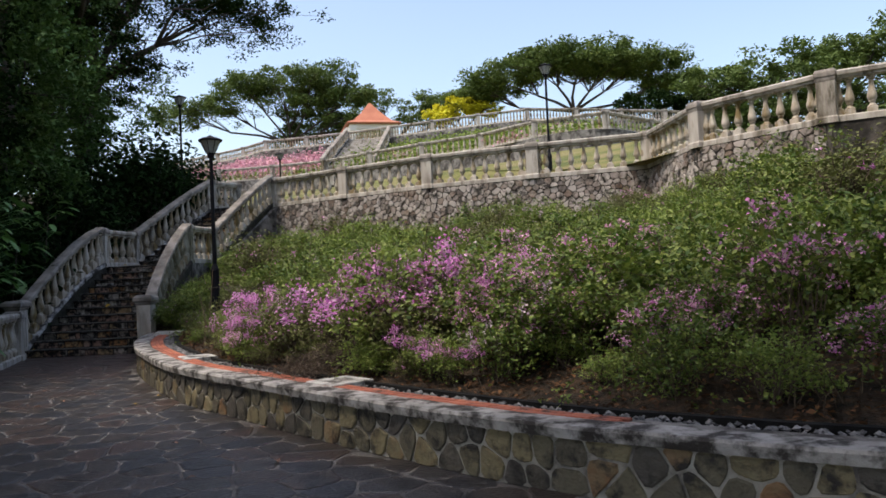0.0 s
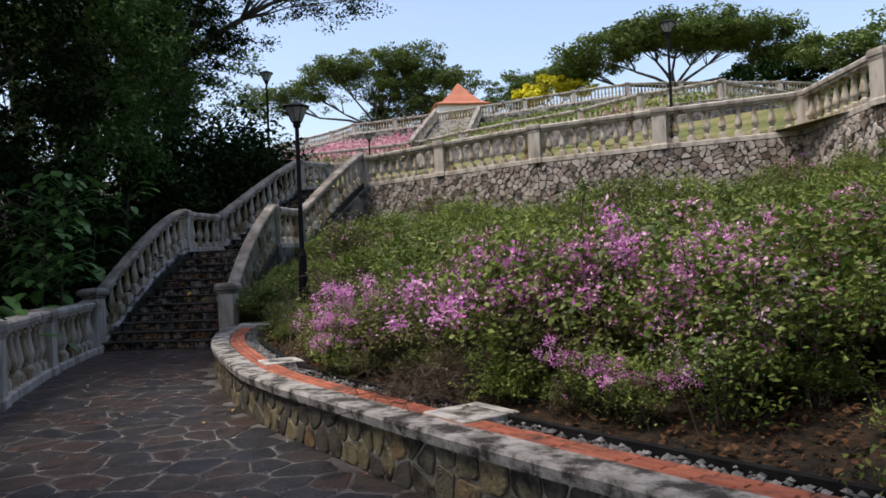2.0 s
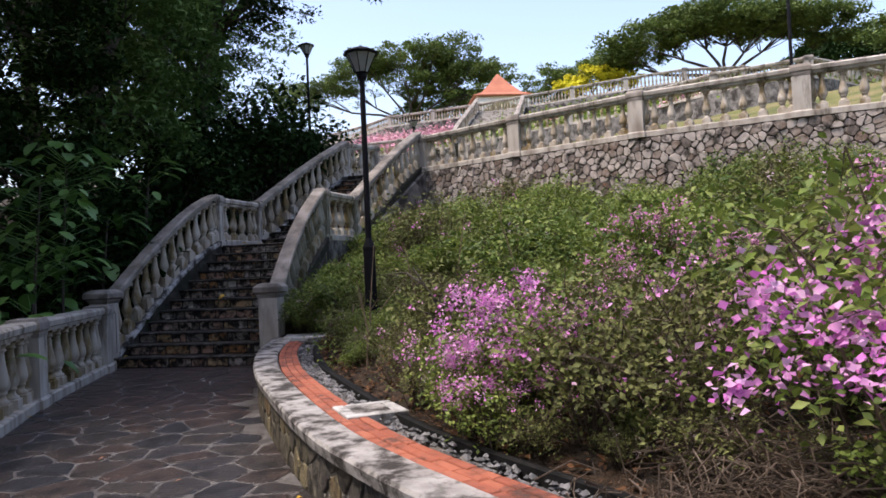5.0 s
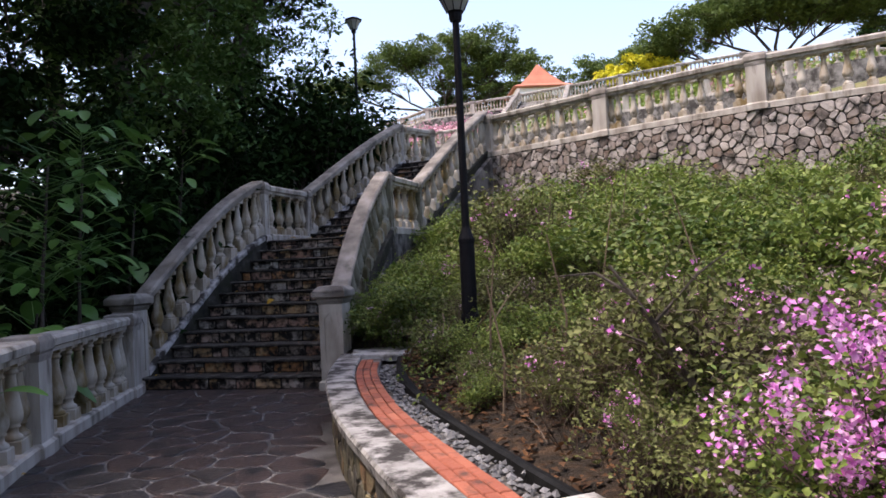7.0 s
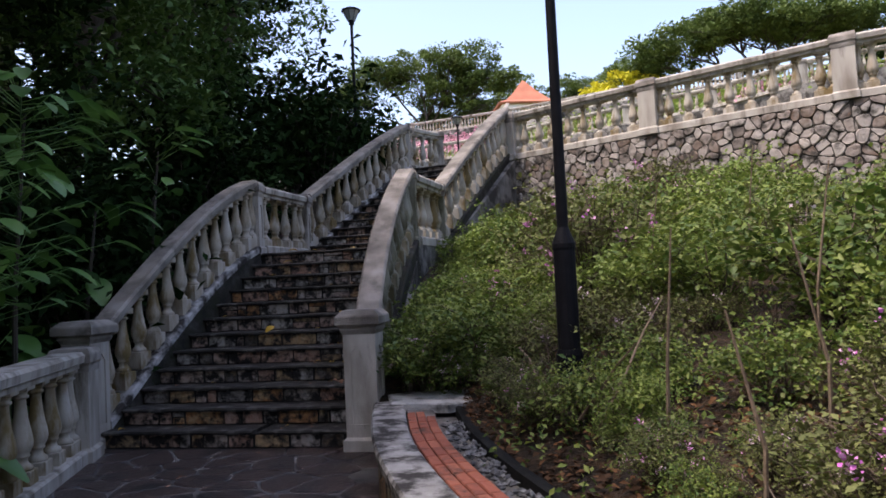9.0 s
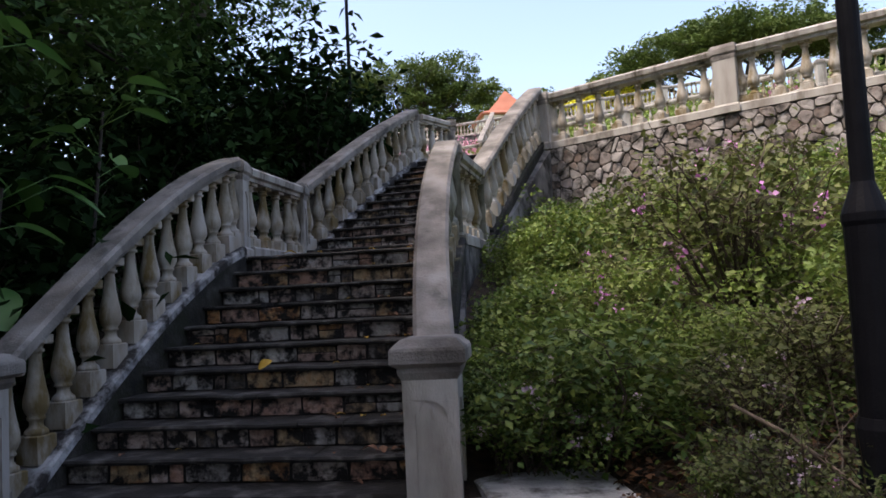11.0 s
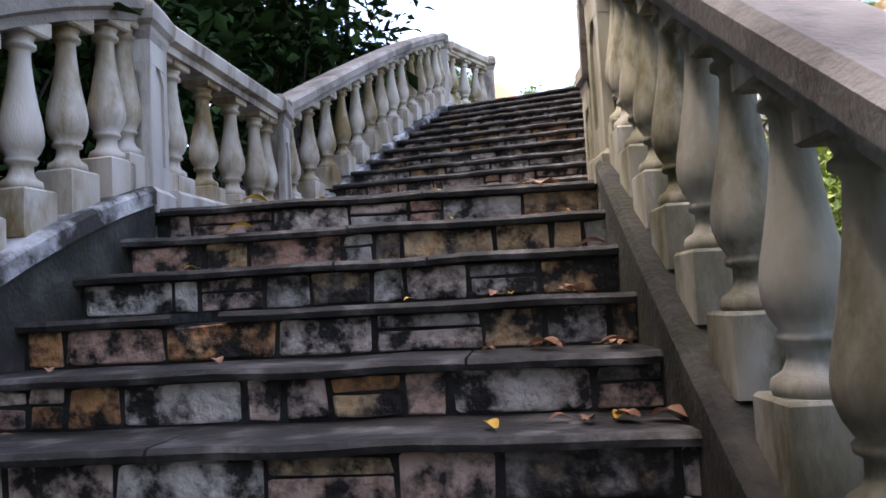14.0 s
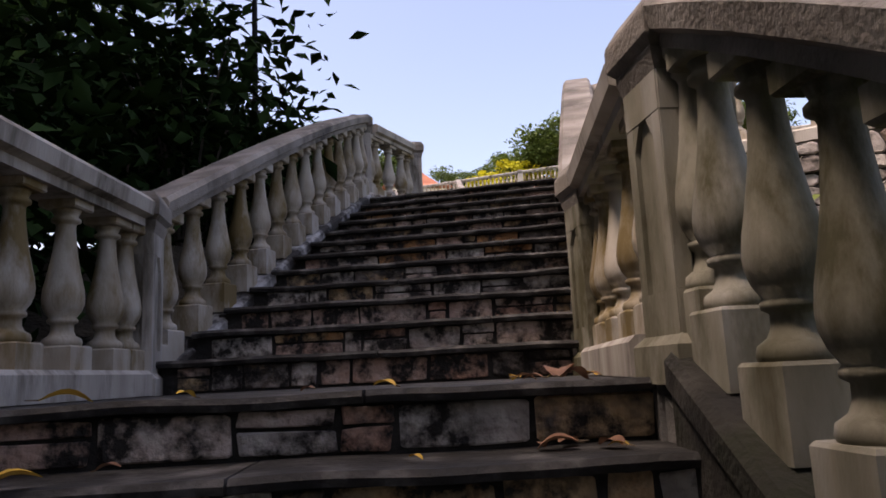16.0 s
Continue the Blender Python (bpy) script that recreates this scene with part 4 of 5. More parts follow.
tree(BT, (15, 3.0, 0), (0, 0, 6.5), [(0, 0, 9, 4, 4, 2), (-3, 2, 9.5, 3.4, 3.2, 1.7), (3, 0, 9, 4, 4, 2)], 0.26, 7000, LEAF_FOREST_SHADED, 92, 0.35, "shade trees", 0.7, 5, core=0.2)
tree(BT, (3, -9, 0), (0, 0, 5.5), [(0, 0, 8.5, 4.5, 4, 2.5), (-3, 1, 7, 3.5, 3.5, 2), (3, 0, 6.5, 3.5, 3.5, 2), (0, 2, 3.6, 4, 2.2, 2.3), (-4.5, 3, 3.6, 3, 2.2, 2.3)], 0.3, 14000, LEAF_FOREST_SHADED, 93, 0.35, "shade trees", 0.7, 5, core=0.2)
tree(BT, (-7.6, 2.2, 0), (0.8, 0, 6.0), [(0.9, -0.2, 9.5, 3.2, 3.2, 2.0), (1.5, -2.5, 8.5, 3.5, 3.5, 2), (-1, 0, 11.5, 4, 4, 2), (5.8, -0.6, 9.2, 2.6, 2.4, 1.2), (8.4, -0.2, 9.6, 3, 2.6, 1.2), (10.5, -0.2, 9.5, 3, 2.6, 1.2)], 0.28, 24000, LEAF_FOREST_SHADED, 95, 0.35, "shade trees", 0.7, 6, core=0.15)
tree(BT, (-7.5, -3, 0), (0.5, 0, 5.5), [(0, 0, 8.5, 4, 4, 2.5), (1.5, 2, 7, 3.2, 3.2, 2), (0, -3, 7, 4, 4, 2.5)], 0.26, 8000, LEAF_FOREST_SHADED, 94, 0.35, "shade trees", 0.7, 5, core=0.2)
RT = "rain tree with flat umbrella crown and spreading limbs on the hilltop"
tree(RT, (15.5, 82, 15.5), (0, 0, 3.5), [(0, 0, 9.4, 8, 6, 1.3), (-8, 0, 7.6, 5, 5, 1.2), (7.5, 0, 8.4, 6, 5, 1.3), (12, 1, 6.2, 4.5, 4, 1.1), (-3, 3, 10, 5, 5, 0.8), (3, -2, 8, 6, 5, 1.2), (-12, 1, 5.8, 2.6, 3, 0.8)], 0.42, 44000, LEAF_RAIN, 11, 0.36, "hilltop trees", 0.8, 9, core=0.45)
tree("rounded rain tree with open foliage on the hilltop", (-19.5, 96, 15.5), (0, 0, 4), [(0, 0, 12, 5, 5, 1.8), (5, 0, 12.6, 4.5, 4, 1.7), (-6, 0, 11.6, 4.5, 4, 1.7), (8.5, 0, 9.6, 3.4, 3.5, 1.5), (-10, 0, 9, 4, 4, 1.8), (1, 0, 8.6, 5, 4, 1.2), (7, 0, 6.2, 4, 3, 1.3), (-15, 0, 8, 4.5, 4, 2)], 0.4, 32000, LEAF_RAIN, 12, 0.34, "hilltop trees", 0.8, 7)
tree("dense dark tree on the hilltop", (-12, 100, 15.5), (0, 0, 3), [(-4, 0, 12, 4.2, 4, 2.4), (-4.5, 0, 8.5, 5, 4, 2.6), (-1, 0, 6, 4, 4, 2.5), (-7, 0, 5, 4, 4, 2.5)], 0.4, 14000, LEAF_RAIN, 13, 0.4, "hilltop trees", 0.7, 5)
tree(RT, (-8, 120, 15), (0, 0, 4), [(-2, 0, 15.5, 4, 5, 1.3), (4, 0, 14.6, 5, 4, 1.5), (10, 0, 14.2, 4, 4, 1.6), (16, 0, 16, 5, 4, 1.6), (6, 0, 11.5, 6, 4, 1.4)], 0.45, 12000, LEAF_RAIN, 14, 0.5, "hilltop trees", 0.8, 6)
tree("small tree covered in yellow flowers", (2.8, 84, 15), (0, 0, 2.5), [(0, 0, 5.3, 3.2, 3, 1.0), (-2.4, 0, 4.4, 2.2, 2, 0.9), (2.6, 0, 4.8, 2.2, 2, 0.9)], 0.4, 6000, LEAF_YELLOW, 15, 0.25, "hilltop trees", 0.5, 5)
tree("large leafy tree behind the terrace balustrade", (30, 62, 9), (0, 0, 5), [(0, 0, 8.2, 6, 5, 2.2), (-6, 0, 7, 3.6, 4, 2.0), (6, 0, 9.6, 5, 4, 2.4), (11, 0, 9.5, 5, 4, 3), (0, 0, 5, 8, 5, 2.2), (8, -2, 4.5, 6, 4, 2.5), (-7, 0, 3, 4, 4, 2)], 0.42, 30000, LEAF_RAIN, 16, 0.5, "hilltop trees", 0.7, 6)
tree("dark tree behind the terrace balustrade", (20, 66, 11), (0, 0, 3), [(0, 0, 4.2, 4, 3, 1.8), (4, 0, 4.4, 3, 3, 1.8)], 0.4, 6000, LEAF_FOREST_SHADED, 17, 0.35, "hilltop trees", 0.6, 5)


# ---- shrubs ----
def shrub(seed, r, h, leaves, material, blooms, petal, stems=14, leaf=0.054, small=False):
    """A bougainvillea shrub: arching stems, small leaves in sprays, and bracts in bunches on the tips."""
    rng = np.random.default_rng(seed)
    ob = thing("bougainvillea" if blooms > 5 else "green_shrub", "", "shrub")
    s = Shape()
    tips, twigs = [], []
    for k in range(stems):
        a = rng.uniform(0, 2 * math.pi)
        rr = r * rng.uniform(0.3, 1.0)
        hh = h * rng.uniform(0.55, 1.1) * (1.15 - 0.4 * rr / r)
        p0 = Vector((rng.normal() * 0.06, rng.normal() * 0.06, -0.15))
        p1 = Vector((math.cos(a) * rr * 0.4, math.sin(a) * rr * 0.4, hh * 0.65))
        p2 = Vector((math.cos(a) * rr * 0.75, math.sin(a) * rr * 0.75, hh))
        p3 = Vector((math.cos(a) * rr * 1.1, math.sin(a) * rr * 1.1, hh * rng.uniform(0.7, 1.05)))
        p1 += Vector(rng.normal(size=3) * r * 0.09)
        p2 += Vector(rng.normal(size=3) * r * 0.09)
        s.tube([p0, p1, p2, p3], [0.006, 0.005, 0.003, 0.0015], 4)
        for _ in range(3):
            q = p1.lerp(p2, rng.random())
            e = q + Vector((rng.normal(), rng.normal(), rng.uniform(-0.2, 0.9))).normalized() * r * rng.uniform(0.2, 0.5)
            s.tube([q, q.lerp(e, 0.5) + Vector(rng.normal(size=3) * 0.02), e], [0.003, 0.0025, 0.0012], 3)
            tips.append(e)
        for t in np.linspace(0.22, 1, 7):
            c = (p0.lerp(p1, t * 3) if t < 1 / 3 else p1.lerp(p2, t * 3 - 1) if t < 2 / 3 else p2.lerp(p3, t * 3 - 2))
            twigs.append(c + Vector(rng.normal(size=3) * r * np.array([0.16, 0.16, 0.10])))
        tips += [p2, p3, p2.lerp(p3, 0.5)]
    part("woody_stem", s, DRYSTEM, ob, kind="stuff")
    # leaves in tufts on the twigs
    twigs += tips
    each = max(3, leaves // len(twigs))
    tufts = []
    for c in twigs:
        ball = rng.normal(size=(int(each * rng.uniform(0.4, 1.6)) + 1, 3))
        ball *= rng.random((len(ball), 1)) ** 0.4 / np.linalg.norm(ball, axis=1)[:, None]
        tufts.append(np.array(c) + ball * r * rng.uniform(0.13, 0.26) * np.array([1, 1, 0.7]))
    v, f = leaf_cloud(np.concatenate(tufts), leaf, rng, ratio=0.62)
    part("foliage", leaf_mesh("foliage", material, v, f), material, ob)
    if blooms:
        b = []
        tips = [p for p in tips if small or p.z > 0.62 * h]
        bunch = [np.array(tips[rng.integers(len(tips))]) for _ in range(blooms if small else max(2, blooms // 4))]
        for k in range(blooms):
            c = bunch[rng.integers(len(bunch))] + rng.normal(size=3) * (np.array([0.03, 0.03, 0.03]) if small else np.array([0.10, 0.10, 0.075]))
            b.append(c + rng.normal(size=(int(rng.integers(4, 14) if small else rng.integers(26, 64)), 3)) * (0.024 if small else 0.04))
        v, f = leaf_cloud(np.concatenate(b), 0.026, rng, flat=0.1, ratio=0.9)
        part("blossoms", leaf_mesh("blossoms", petal, v, f), petal, ob, "pink papery bracts")
    return ob


PROTO = {
    "green": [shrub(100 + k, 0.55, 0.62, 2400, LEAF_BED, 0, None, 18, 0.044) for k in range(3)],
    "young": [shrub(110 + k, 0.5, 0.5, 2300, LEAF_YOUNG, 0, None, 16, 0.04) for k in range(3)],
    "olive": [shrub(160 + k, 0.55, 0.6, 1100, LEAF_OLIVE, 8, PETAL_PALE, 34, 0.042, small=True) for k in range(2)],
    "few": [shrub(120 + k, 0.6, 0.72, 2000, LEAF_BED, 26, PETAL_PALE, 20, 0.044, small=True) for k in range(3)],
    "pale": [shrub(130 + k, 0.6, 0.85, 1300, LEAF_BED, 120, PETAL_MIX, 24, small=True) for k in range(3)],
    "bare": [shrub(150 + k, 0.6, 0.75, 420, LEAF_OLIVE, 14, PETAL, 46, 0.04, small=True) for k in range(3)],
    "pink": [shrub(140 + k, 0.5, 0.95, 1300, LEAF_YOUNG, 30, PETAL, 20, 0.045) for k in range(3)],
}
LAB = {"green": "low green shrub on the planting slope", "young": "low yellow-green shrub on the planting slope", "few": "green bougainvillea with a few pale bracts",
       "pale": "bougainvillea with faded pinkish bracts", "pink": "bougainvillea covered in bright pink bracts", "olive": "low olive-brown shrub with dry stems", "bare": "half-bare bougainvillea of dry brown twigs with few blossoms"}
used = set()


def plant(kind, x, y, z, rng, scale=1.0):
    src = PROTO[kind][rng.randrange(len(PROTO[kind]))]
    m = pose(x, y, z, rng.uniform(-8, 8), rng.uniform(-8, 8), rng.uniform(0, 360))
    if src.name not in used:
        used.add(src.name)
        ob = src
        ob.matrix_basis = m
    else:
        ob = copy_thing(src, m)
    k = scale * rng.uniform(0.85, 1.2)
    ob.scale = (k, k, k * rng.uniform(0.85, 1.1))
    return tagged(ob, LAB[kind], "shrub", "bed shrubs")


BED_NP = np.array([[tuple(p) for p in r] for r in BED_ROWS]).reshape(-1, 3)
LOW_NP = np.array([tuple(p) for p in LOW])[:, :2]


def bed_z(x, y):
    d = (BED_NP[:, 0] - x) ** 2 + (BED_NP[:, 1] - y) ** 2
    k = np.argsort(d)[:4]
    return float((BED_NP[k, 2] / (d[k] + 1e-3)).sum() / (1 / (d[k] + 1e-3)).sum())


def clear_of_edge(x, y):
    """Metres from the planter wall's outer face."""
    return float(np.sqrt(((LOW_NP - (x, y)) ** 2).sum(1)).min())


prng = random.Random(9)
spots = []
tries = 0
terr_np = np.array([tuple(p) for p in terr_path])[:, :2]
while len(spots) < 280 and tries < 12000:
    tries += 1
    j, t = prng.randrange(8, NB), prng.random() ** 1.25
    i = min(25, int(t * 26))
    p = BED_ROWS[i][j].lerp(BED_ROWS[i + 1][j], prng.random())
    if not (-6.2 < p.x < 10 and p.y < 24.2):
        continue
    dl = clear_of_edge(p.x, p.y)
    if dl < (1.15 if p.x > 0.6 else 1.9 if p.y < 10.5 else 1.05) or (p.x + 4.6) ** 2 + (p.y - 14.8) ** 2 < 0.12 or (p.x < -5.85 + max(0, (p.y - 19)) * 0.16):
        continue
    if (-1.9 < p.x < -1.1 and 7.6 < p.y < 8.8) or (p.x + 0.75) ** 2 + (p.y - 7.8) ** 2 < 0.5 or (p.x + 2.3) ** 2 + (p.y - 9.1) ** 2 < 0.4:
        continue
    if any((p.x - q[0]) ** 2 + (p.y - q[1]) ** 2 < 0.26 for q in spots):
        continue
    spots.append((p.x, p.y, p.z, dl))
for x, y, z, dl in spots:
    u = prng.random()
    if np.sqrt(((terr_np - (x, y)) ** 2).sum(1)).min() < 1.3:
        plant("green" if u < 0.5 else "young" if u < 0.7 else "olive", x, y, z - 0.05, prng, prng.choice((0.45, 0.55, 0.7)))
        continue
    if -4.3 < x < -1.6 and 9.6 < y < 13 and dl < 1.9:
        continue
    if -4.3 < x < -1.2 and 9.6 < y < 13 and dl < 3.2:
        plant("bare" if u < 0.5 else "olive" if u < 0.8 else "few", x, y, z - 0.03, prng, prng.choice((0.55, 0.7, 0.85)))
        continue
    if dl > 4.5 or y > 13:
        kind = "green" if u < 0.36 else "young" if u < 0.72 else "olive" if u < 0.88 else "few" if u < 0.95 else "bare"
    elif x > 1.5:
        kind = "green" if u < 0.36 else "few" if u < 0.55 else "pale" if u < 0.72 else "olive" if u < 0.84 else "young"
    else:
        kind = "green" if u < 0.25 else "young" if u < 0.55 else "few" if u < 0.70 else "olive" if u < 0.80 else "bare" if u < 0.94 else "pale"
    plant(kind, x, y, z - 0.03, prng, (prng.choice((0.65, 0.8, 0.95)) if dl < 2.4 else prng.choice((0.75, 1.0, 1.25, 1.5))) if dl < 7 else prng.choice((0.6, 0.85, 1.1, 1.35)))
for kind, x, y, sc in (("pink", -2.6, 9.5, 0.9), ("pink", -2.4, 9.75, 0.8), ("pink", -2.5, 9.3, 0.62), ("bare", -1.95, 9.3, 0.9), ("pale", -1.9, 9.9, 1.0), ("few", -2.5, 9.9, 0.7), ("bare", -2.3, 9.2, 0.5),
                       ("pink", -0.8, 8.0, 1.2), ("pink", -0.5, 7.9, 1.3), ("pink", -0.25, 8.15, 1.2), ("young", -0.75, 7.8, 0.95), ("young", -0.5, 7.75, 0.8), ("bare", -0.35, 7.7, 1.0), ("pale", -0.25, 8.1, 1.2),
                       ("pink", -0.05, 9.3, 0.95), ("pink", 0.3, 9.5, 0.9), ("pale", 0.35, 8.9, 1.25), ("pale", 0.7, 9.4, 1.2), ("pale", 0.1, 8.5, 1.1), ("few", 0.6, 8.4, 1.2), ("pale", 0.9, 8.0, 1.15),
                       ("pink", -0.2, 7.05, 0.6), ("pink", 0.0, 6.85, 0.5), ("pink", 0.5, 7.9, 1.0), ("pink", 0.9, 8.7, 1.0), ("pale", 0.35, 7.5, 1.2), ("pale", 0.75, 7.2, 1.1), ("few", 0.5, 6.75, 0.9), ("pale", 1.2, 7.5, 1.1), ("pale", 1.5, 8.6, 1.2), ("few", 1.1, 6.9, 1.0), ("pink", 1.0, 8.3, 0.6), ("pale", 1.9, 7.9, 1.1), ("pale", 2.4, 9.0, 1.1), ("few", 1.7, 7.0, 1.0), ("few", 2.2, 6.8, 1.0),
                       ("bare", -1.6, 10.0, 1.0), ("bare", -2.0, 10.6, 1.1), ("bare", -2.5, 10.4, 0.9), ("bare", -1.3, 9.2, 1.0), ("pale", -1.6, 11.4, 0.9), ("bare", -2.7, 11.6, 0.9), ("pale", -1.2, 12.2, 1.0), ("pink", -0.4, 11.4, 0.8), ("pale", -0.8, 10.6, 1.0),
                       ("bare", -3.2, 10.6, 0.7), ("olive", -2.9, 10.2, 0.6), ("bare", -2.9, 11.3, 1.1), ("bare", -3.4, 12.0, 0.9), ("bare", -3.0, 12.5, 1.0), ("olive", -3.7, 12.6, 0.6), ("olive", -1.5, 8.7, 0.6), ("young", -0.2, 7.5, 0.7)):
    plant(kind, x, y, bed_z(x, y) - 0.03, prng, sc)

# leafy ground cover over the whole bed
nrng = np.random.default_rng(71)
pts = []
while len(pts) < 60000:
    j, i = int(nrng.integers(8, NB)), int(26 * nrng.random() ** 0.9)
    i = min(25, i)
    a, b = BED_ROWS[i][j].lerp(BED_ROWS[i][j - 1], nrng.random()), BED_ROWS[i + 1][j].lerp(BED_ROWS[i + 1][j - 1], nrng.random())
    c = a.lerp(b, nrng.random())
    if nrng.random() < 0.035:
        c = CORNER_ROWS[0][i].lerp(CORNER_ROWS[0][i + 1], nrng.random()).lerp(CORNER_ROWS[2][i], 0.8 * nrng.random())
    if c.x > 10:
        continue
    dl = clear_of_edge(c.x, c.y)
    if c.y < 16.1 and dl < (0.8 if c.x > 0.6 else (1.15 if c.y < 12 else 0.9) + 0.3 * noise.noise(c * 1.3)):
        continue
    if -4.3 < c.x < -1.3 and 9.0 < c.y < 13 and dl < 2.3 and nrng.random() < 0.8:
        continue
    h = 0.13 + 0.85 * noise.noise(c * 1.6)
    if h < 0.12 and nrng.random() < 0.93:
        continue
    n_here = 18
    k = nrng.normal(size=(n_here, 3)) * (0.085, 0.085, 0.05) + (c.x, c.y, c.z + max(0.02, h * nrng.random() ** 0.6))
    pts.extend(k.tolist())
v, f = leaf_cloud(np.array(pts), 0.045, nrng, ratio=0.55)
tagged(part("ground_cover", leaf_mesh("ground_cover", LEAF_BED, v, f), LEAF_BED, None, "low leafy cover between the shrubs", kind="stuff"), category="ground cover")

# dry leaves on the soil along the edge of the bed
pts = []
while len(pts) < 13000:
    j = int(nrng.integers(20, NB))
    i = int(nrng.integers(0, 7))
    a = BED_ROWS[i][j].lerp(BED_ROWS[i][j - 1], nrng.random()).lerp(BED_ROWS[i + 1][j].lerp(BED_ROWS[i + 1][j - 1], nrng.random()), nrng.random())
    pts.append((a.x, a.y, a.z + 0.02 + 0.10 * noise.noise(a * 0.8 + Vector((3, 0, 0))) + 0.03 * nrng.random()))
v, f = leaf_cloud(np.array(pts), 0.056, nrng, flat=1.0, ratio=0.6)
tagged(part("leaf_litter", leaf_mesh("leaf_litter", LEAF_DRY, v, f), LEAF_DRY, None, "dry brown leaves on the soil", kind="stuff"), category="leaf litter")

# shrubs in the corner beside the stairs
for k in range(44):
    i, u = prng.randrange(1, 25), prng.random()
    a, b = CORNER_ROWS[0][i], CORNER_ROWS[2][i]
    p = a.lerp(b, u * (0.62 if k % 2 else 0.35))
    plant("green" if prng.random() < 0.7 else "young" if prng.random() < 0.7 else "few", p.x, p.y, p.z - 0.03, prng, prng.choice((0.6, 0.75, 0.85) if k % 2 else (0.8, 1.0, 1.25)))

# seedlings and low growth along the drain and beside the pier
n = 0
while n < 44:
    j = prng.randrange(40, NB)
    p = BED_ROWS[0][j].lerp(BED_ROWS[4][j], prng.random() * 0.8)
    dl = clear_of_edge(p.x, p.y)
    if not (1.0 < dl < 1.75) or p.y < 7.2:
        continue
    plant(prng.choice(("olive", "green", "green", "bare", "few")), p.x, p.y, p.z, prng, prng.uniform(0.24, 0.42))
    n += 1
for k in range(16):
    x, y = -6.0 + prng.uniform(-0.18, 0.3), prng.uniform(15.95, 17.6)
    plant(prng.choice(("green", "young", "few", "olive")), x, y, 0.44 + (y - 15.7) * 0.32, prng, prng.uniform(0.34, 0.55))

# tangle of dry twigs
s = Shape()
for k in range(700):
    c = Vector((-1.35 + prng.gauss(0, 0.32), 8.2 + prng.gauss(0, 0.3), 0))
    c.z = bed_z(c.x, c.y) + 0.03 + abs(prng.gauss(0, 0.1))
    d = Vector((prng.gauss(0, 1), prng.gauss(0, 1), prng.gauss(0, 0.35))).normalized() * prng.uniform(0.05, 0.17)
    s.tube([c - d, c + Vector((prng.gauss(0, 0.04), prng.gauss(0, 0.04), prng.gauss(0.02, 0.03))), c + d], [0.004, 0.0035, 0.0015], 4)
tagged(part("twig_heap", s, DRYSTEM, None, "heap of dry brown twigs on the bed", kind="stuff"), category="twigs")
# thin dry stems through the cover
s = Shape()
n = 0
while n < 2200:
    j, i = prng.randrange(14, NB), min(25, int(26 * prng.random() ** 1.5))
    c = BED_ROWS[i][j].lerp(BED_ROWS[i + 1][j], prng.random()).lerp(BED_ROWS[i][j - 1], prng.random())
    dl = clear_of_edge(c.x, c.y)
    if c.x > 9 or dl < 0.95 or c.x < -5.9 or noise.noise(c * 0.9 + Vector((7, 2, 0))) < (0.0 if dl < 4 else 0.15):
        continue
    a, h, lean = prng.uniform(0, 6.28), prng.uniform(0.12, 0.55), prng.uniform(0.1, 0.5)
    d = Vector((math.cos(a), math.sin(a), 0)) * lean
    c.z -= 0.03
    s.tube([c, c + d * 0.35 + Vector((0, 0, h * 0.6)), c + d + Vector((0, 0, h))], [0.004, 0.003, 0.0015], 3)
    n += 1
tagged(part("dry_stems", s, DRYSTEM, None, "thin dry brown stems among the shrubs", kind="stuff"), category="stems")
# bare canes standing out of the shrubs
for x, y, h in ((-4.2, 13.0, 1.3), (-3.6, 12.6, 1.2), (-3.3, 13.6, 1.4), (-4.0, 12.1, 1.0), (-1.2, 11.3, 1.2), (-2.6, 13.2, 1.3), (-3.9, 15.9, 1.4), (-3.0, 16.2, 1.5)):
    ob = thing("bare_cane", "thin bare grey cane standing in the shrubs", "cane", (x, y, bed_z(x, y) - 0.1), "bare canes")
    s = Shape()
    s.tube([(0, 0, 0), (0.03, 0.02, h * 0.5), (prng.uniform(-0.15, 0.15), 0.05, h)], [0.012, 0.009, 0.004], 5)
    part("cane", s, TWIG, ob)

# pink banks on the upper slopes
pk, gr = [], []
for k in range(1500):
    j = prng.randrange(8, 78)
    p, q = TIER2[j], TIER3[j]
    t = prng.uniform(0.03, 0.95)
    r = p.lerp(q, t)
    z = 8.5 + 3.6 * (0.02 * t / 0.1 if t < 0.1 else 0.02 + 0.23 * (t - 0.1) / 0.2 if t < 0.3 else 0.25 + 0.75 * (t - 0.3) / 0.7)
    pinkish = (r.x < -8 and t > 0.2 and noise.noise(Vector((r.x * 0.15, r.y * 0.15, 0))) > -0.25) or noise.noise(Vector((r.x * 0.2, r.y * 0.2, 5))) > 0.32
    (pk if pinkish else gr).append(np.array((r.x, r.y, z + 0.25)) + nrng.normal(size=(26, 3)) * (0.6, 0.6, 0.22))
for nm, lst, mat, lab in (("flower_bank", pk, PETAL_FAR, "pink flowering shrubs on the upper slope"), ("slope_shrubbery", gr, LEAF_YOUNG, "low green shrubs on the upper slope")):
    v, f = leaf_cloud(np.concatenate(lst), 0.22, nrng, ratio=0.8)
    tagged(part(nm, leaf_mesh(nm, mat, v, f), mat, None, lab, kind="stuff"), category="shrubs")

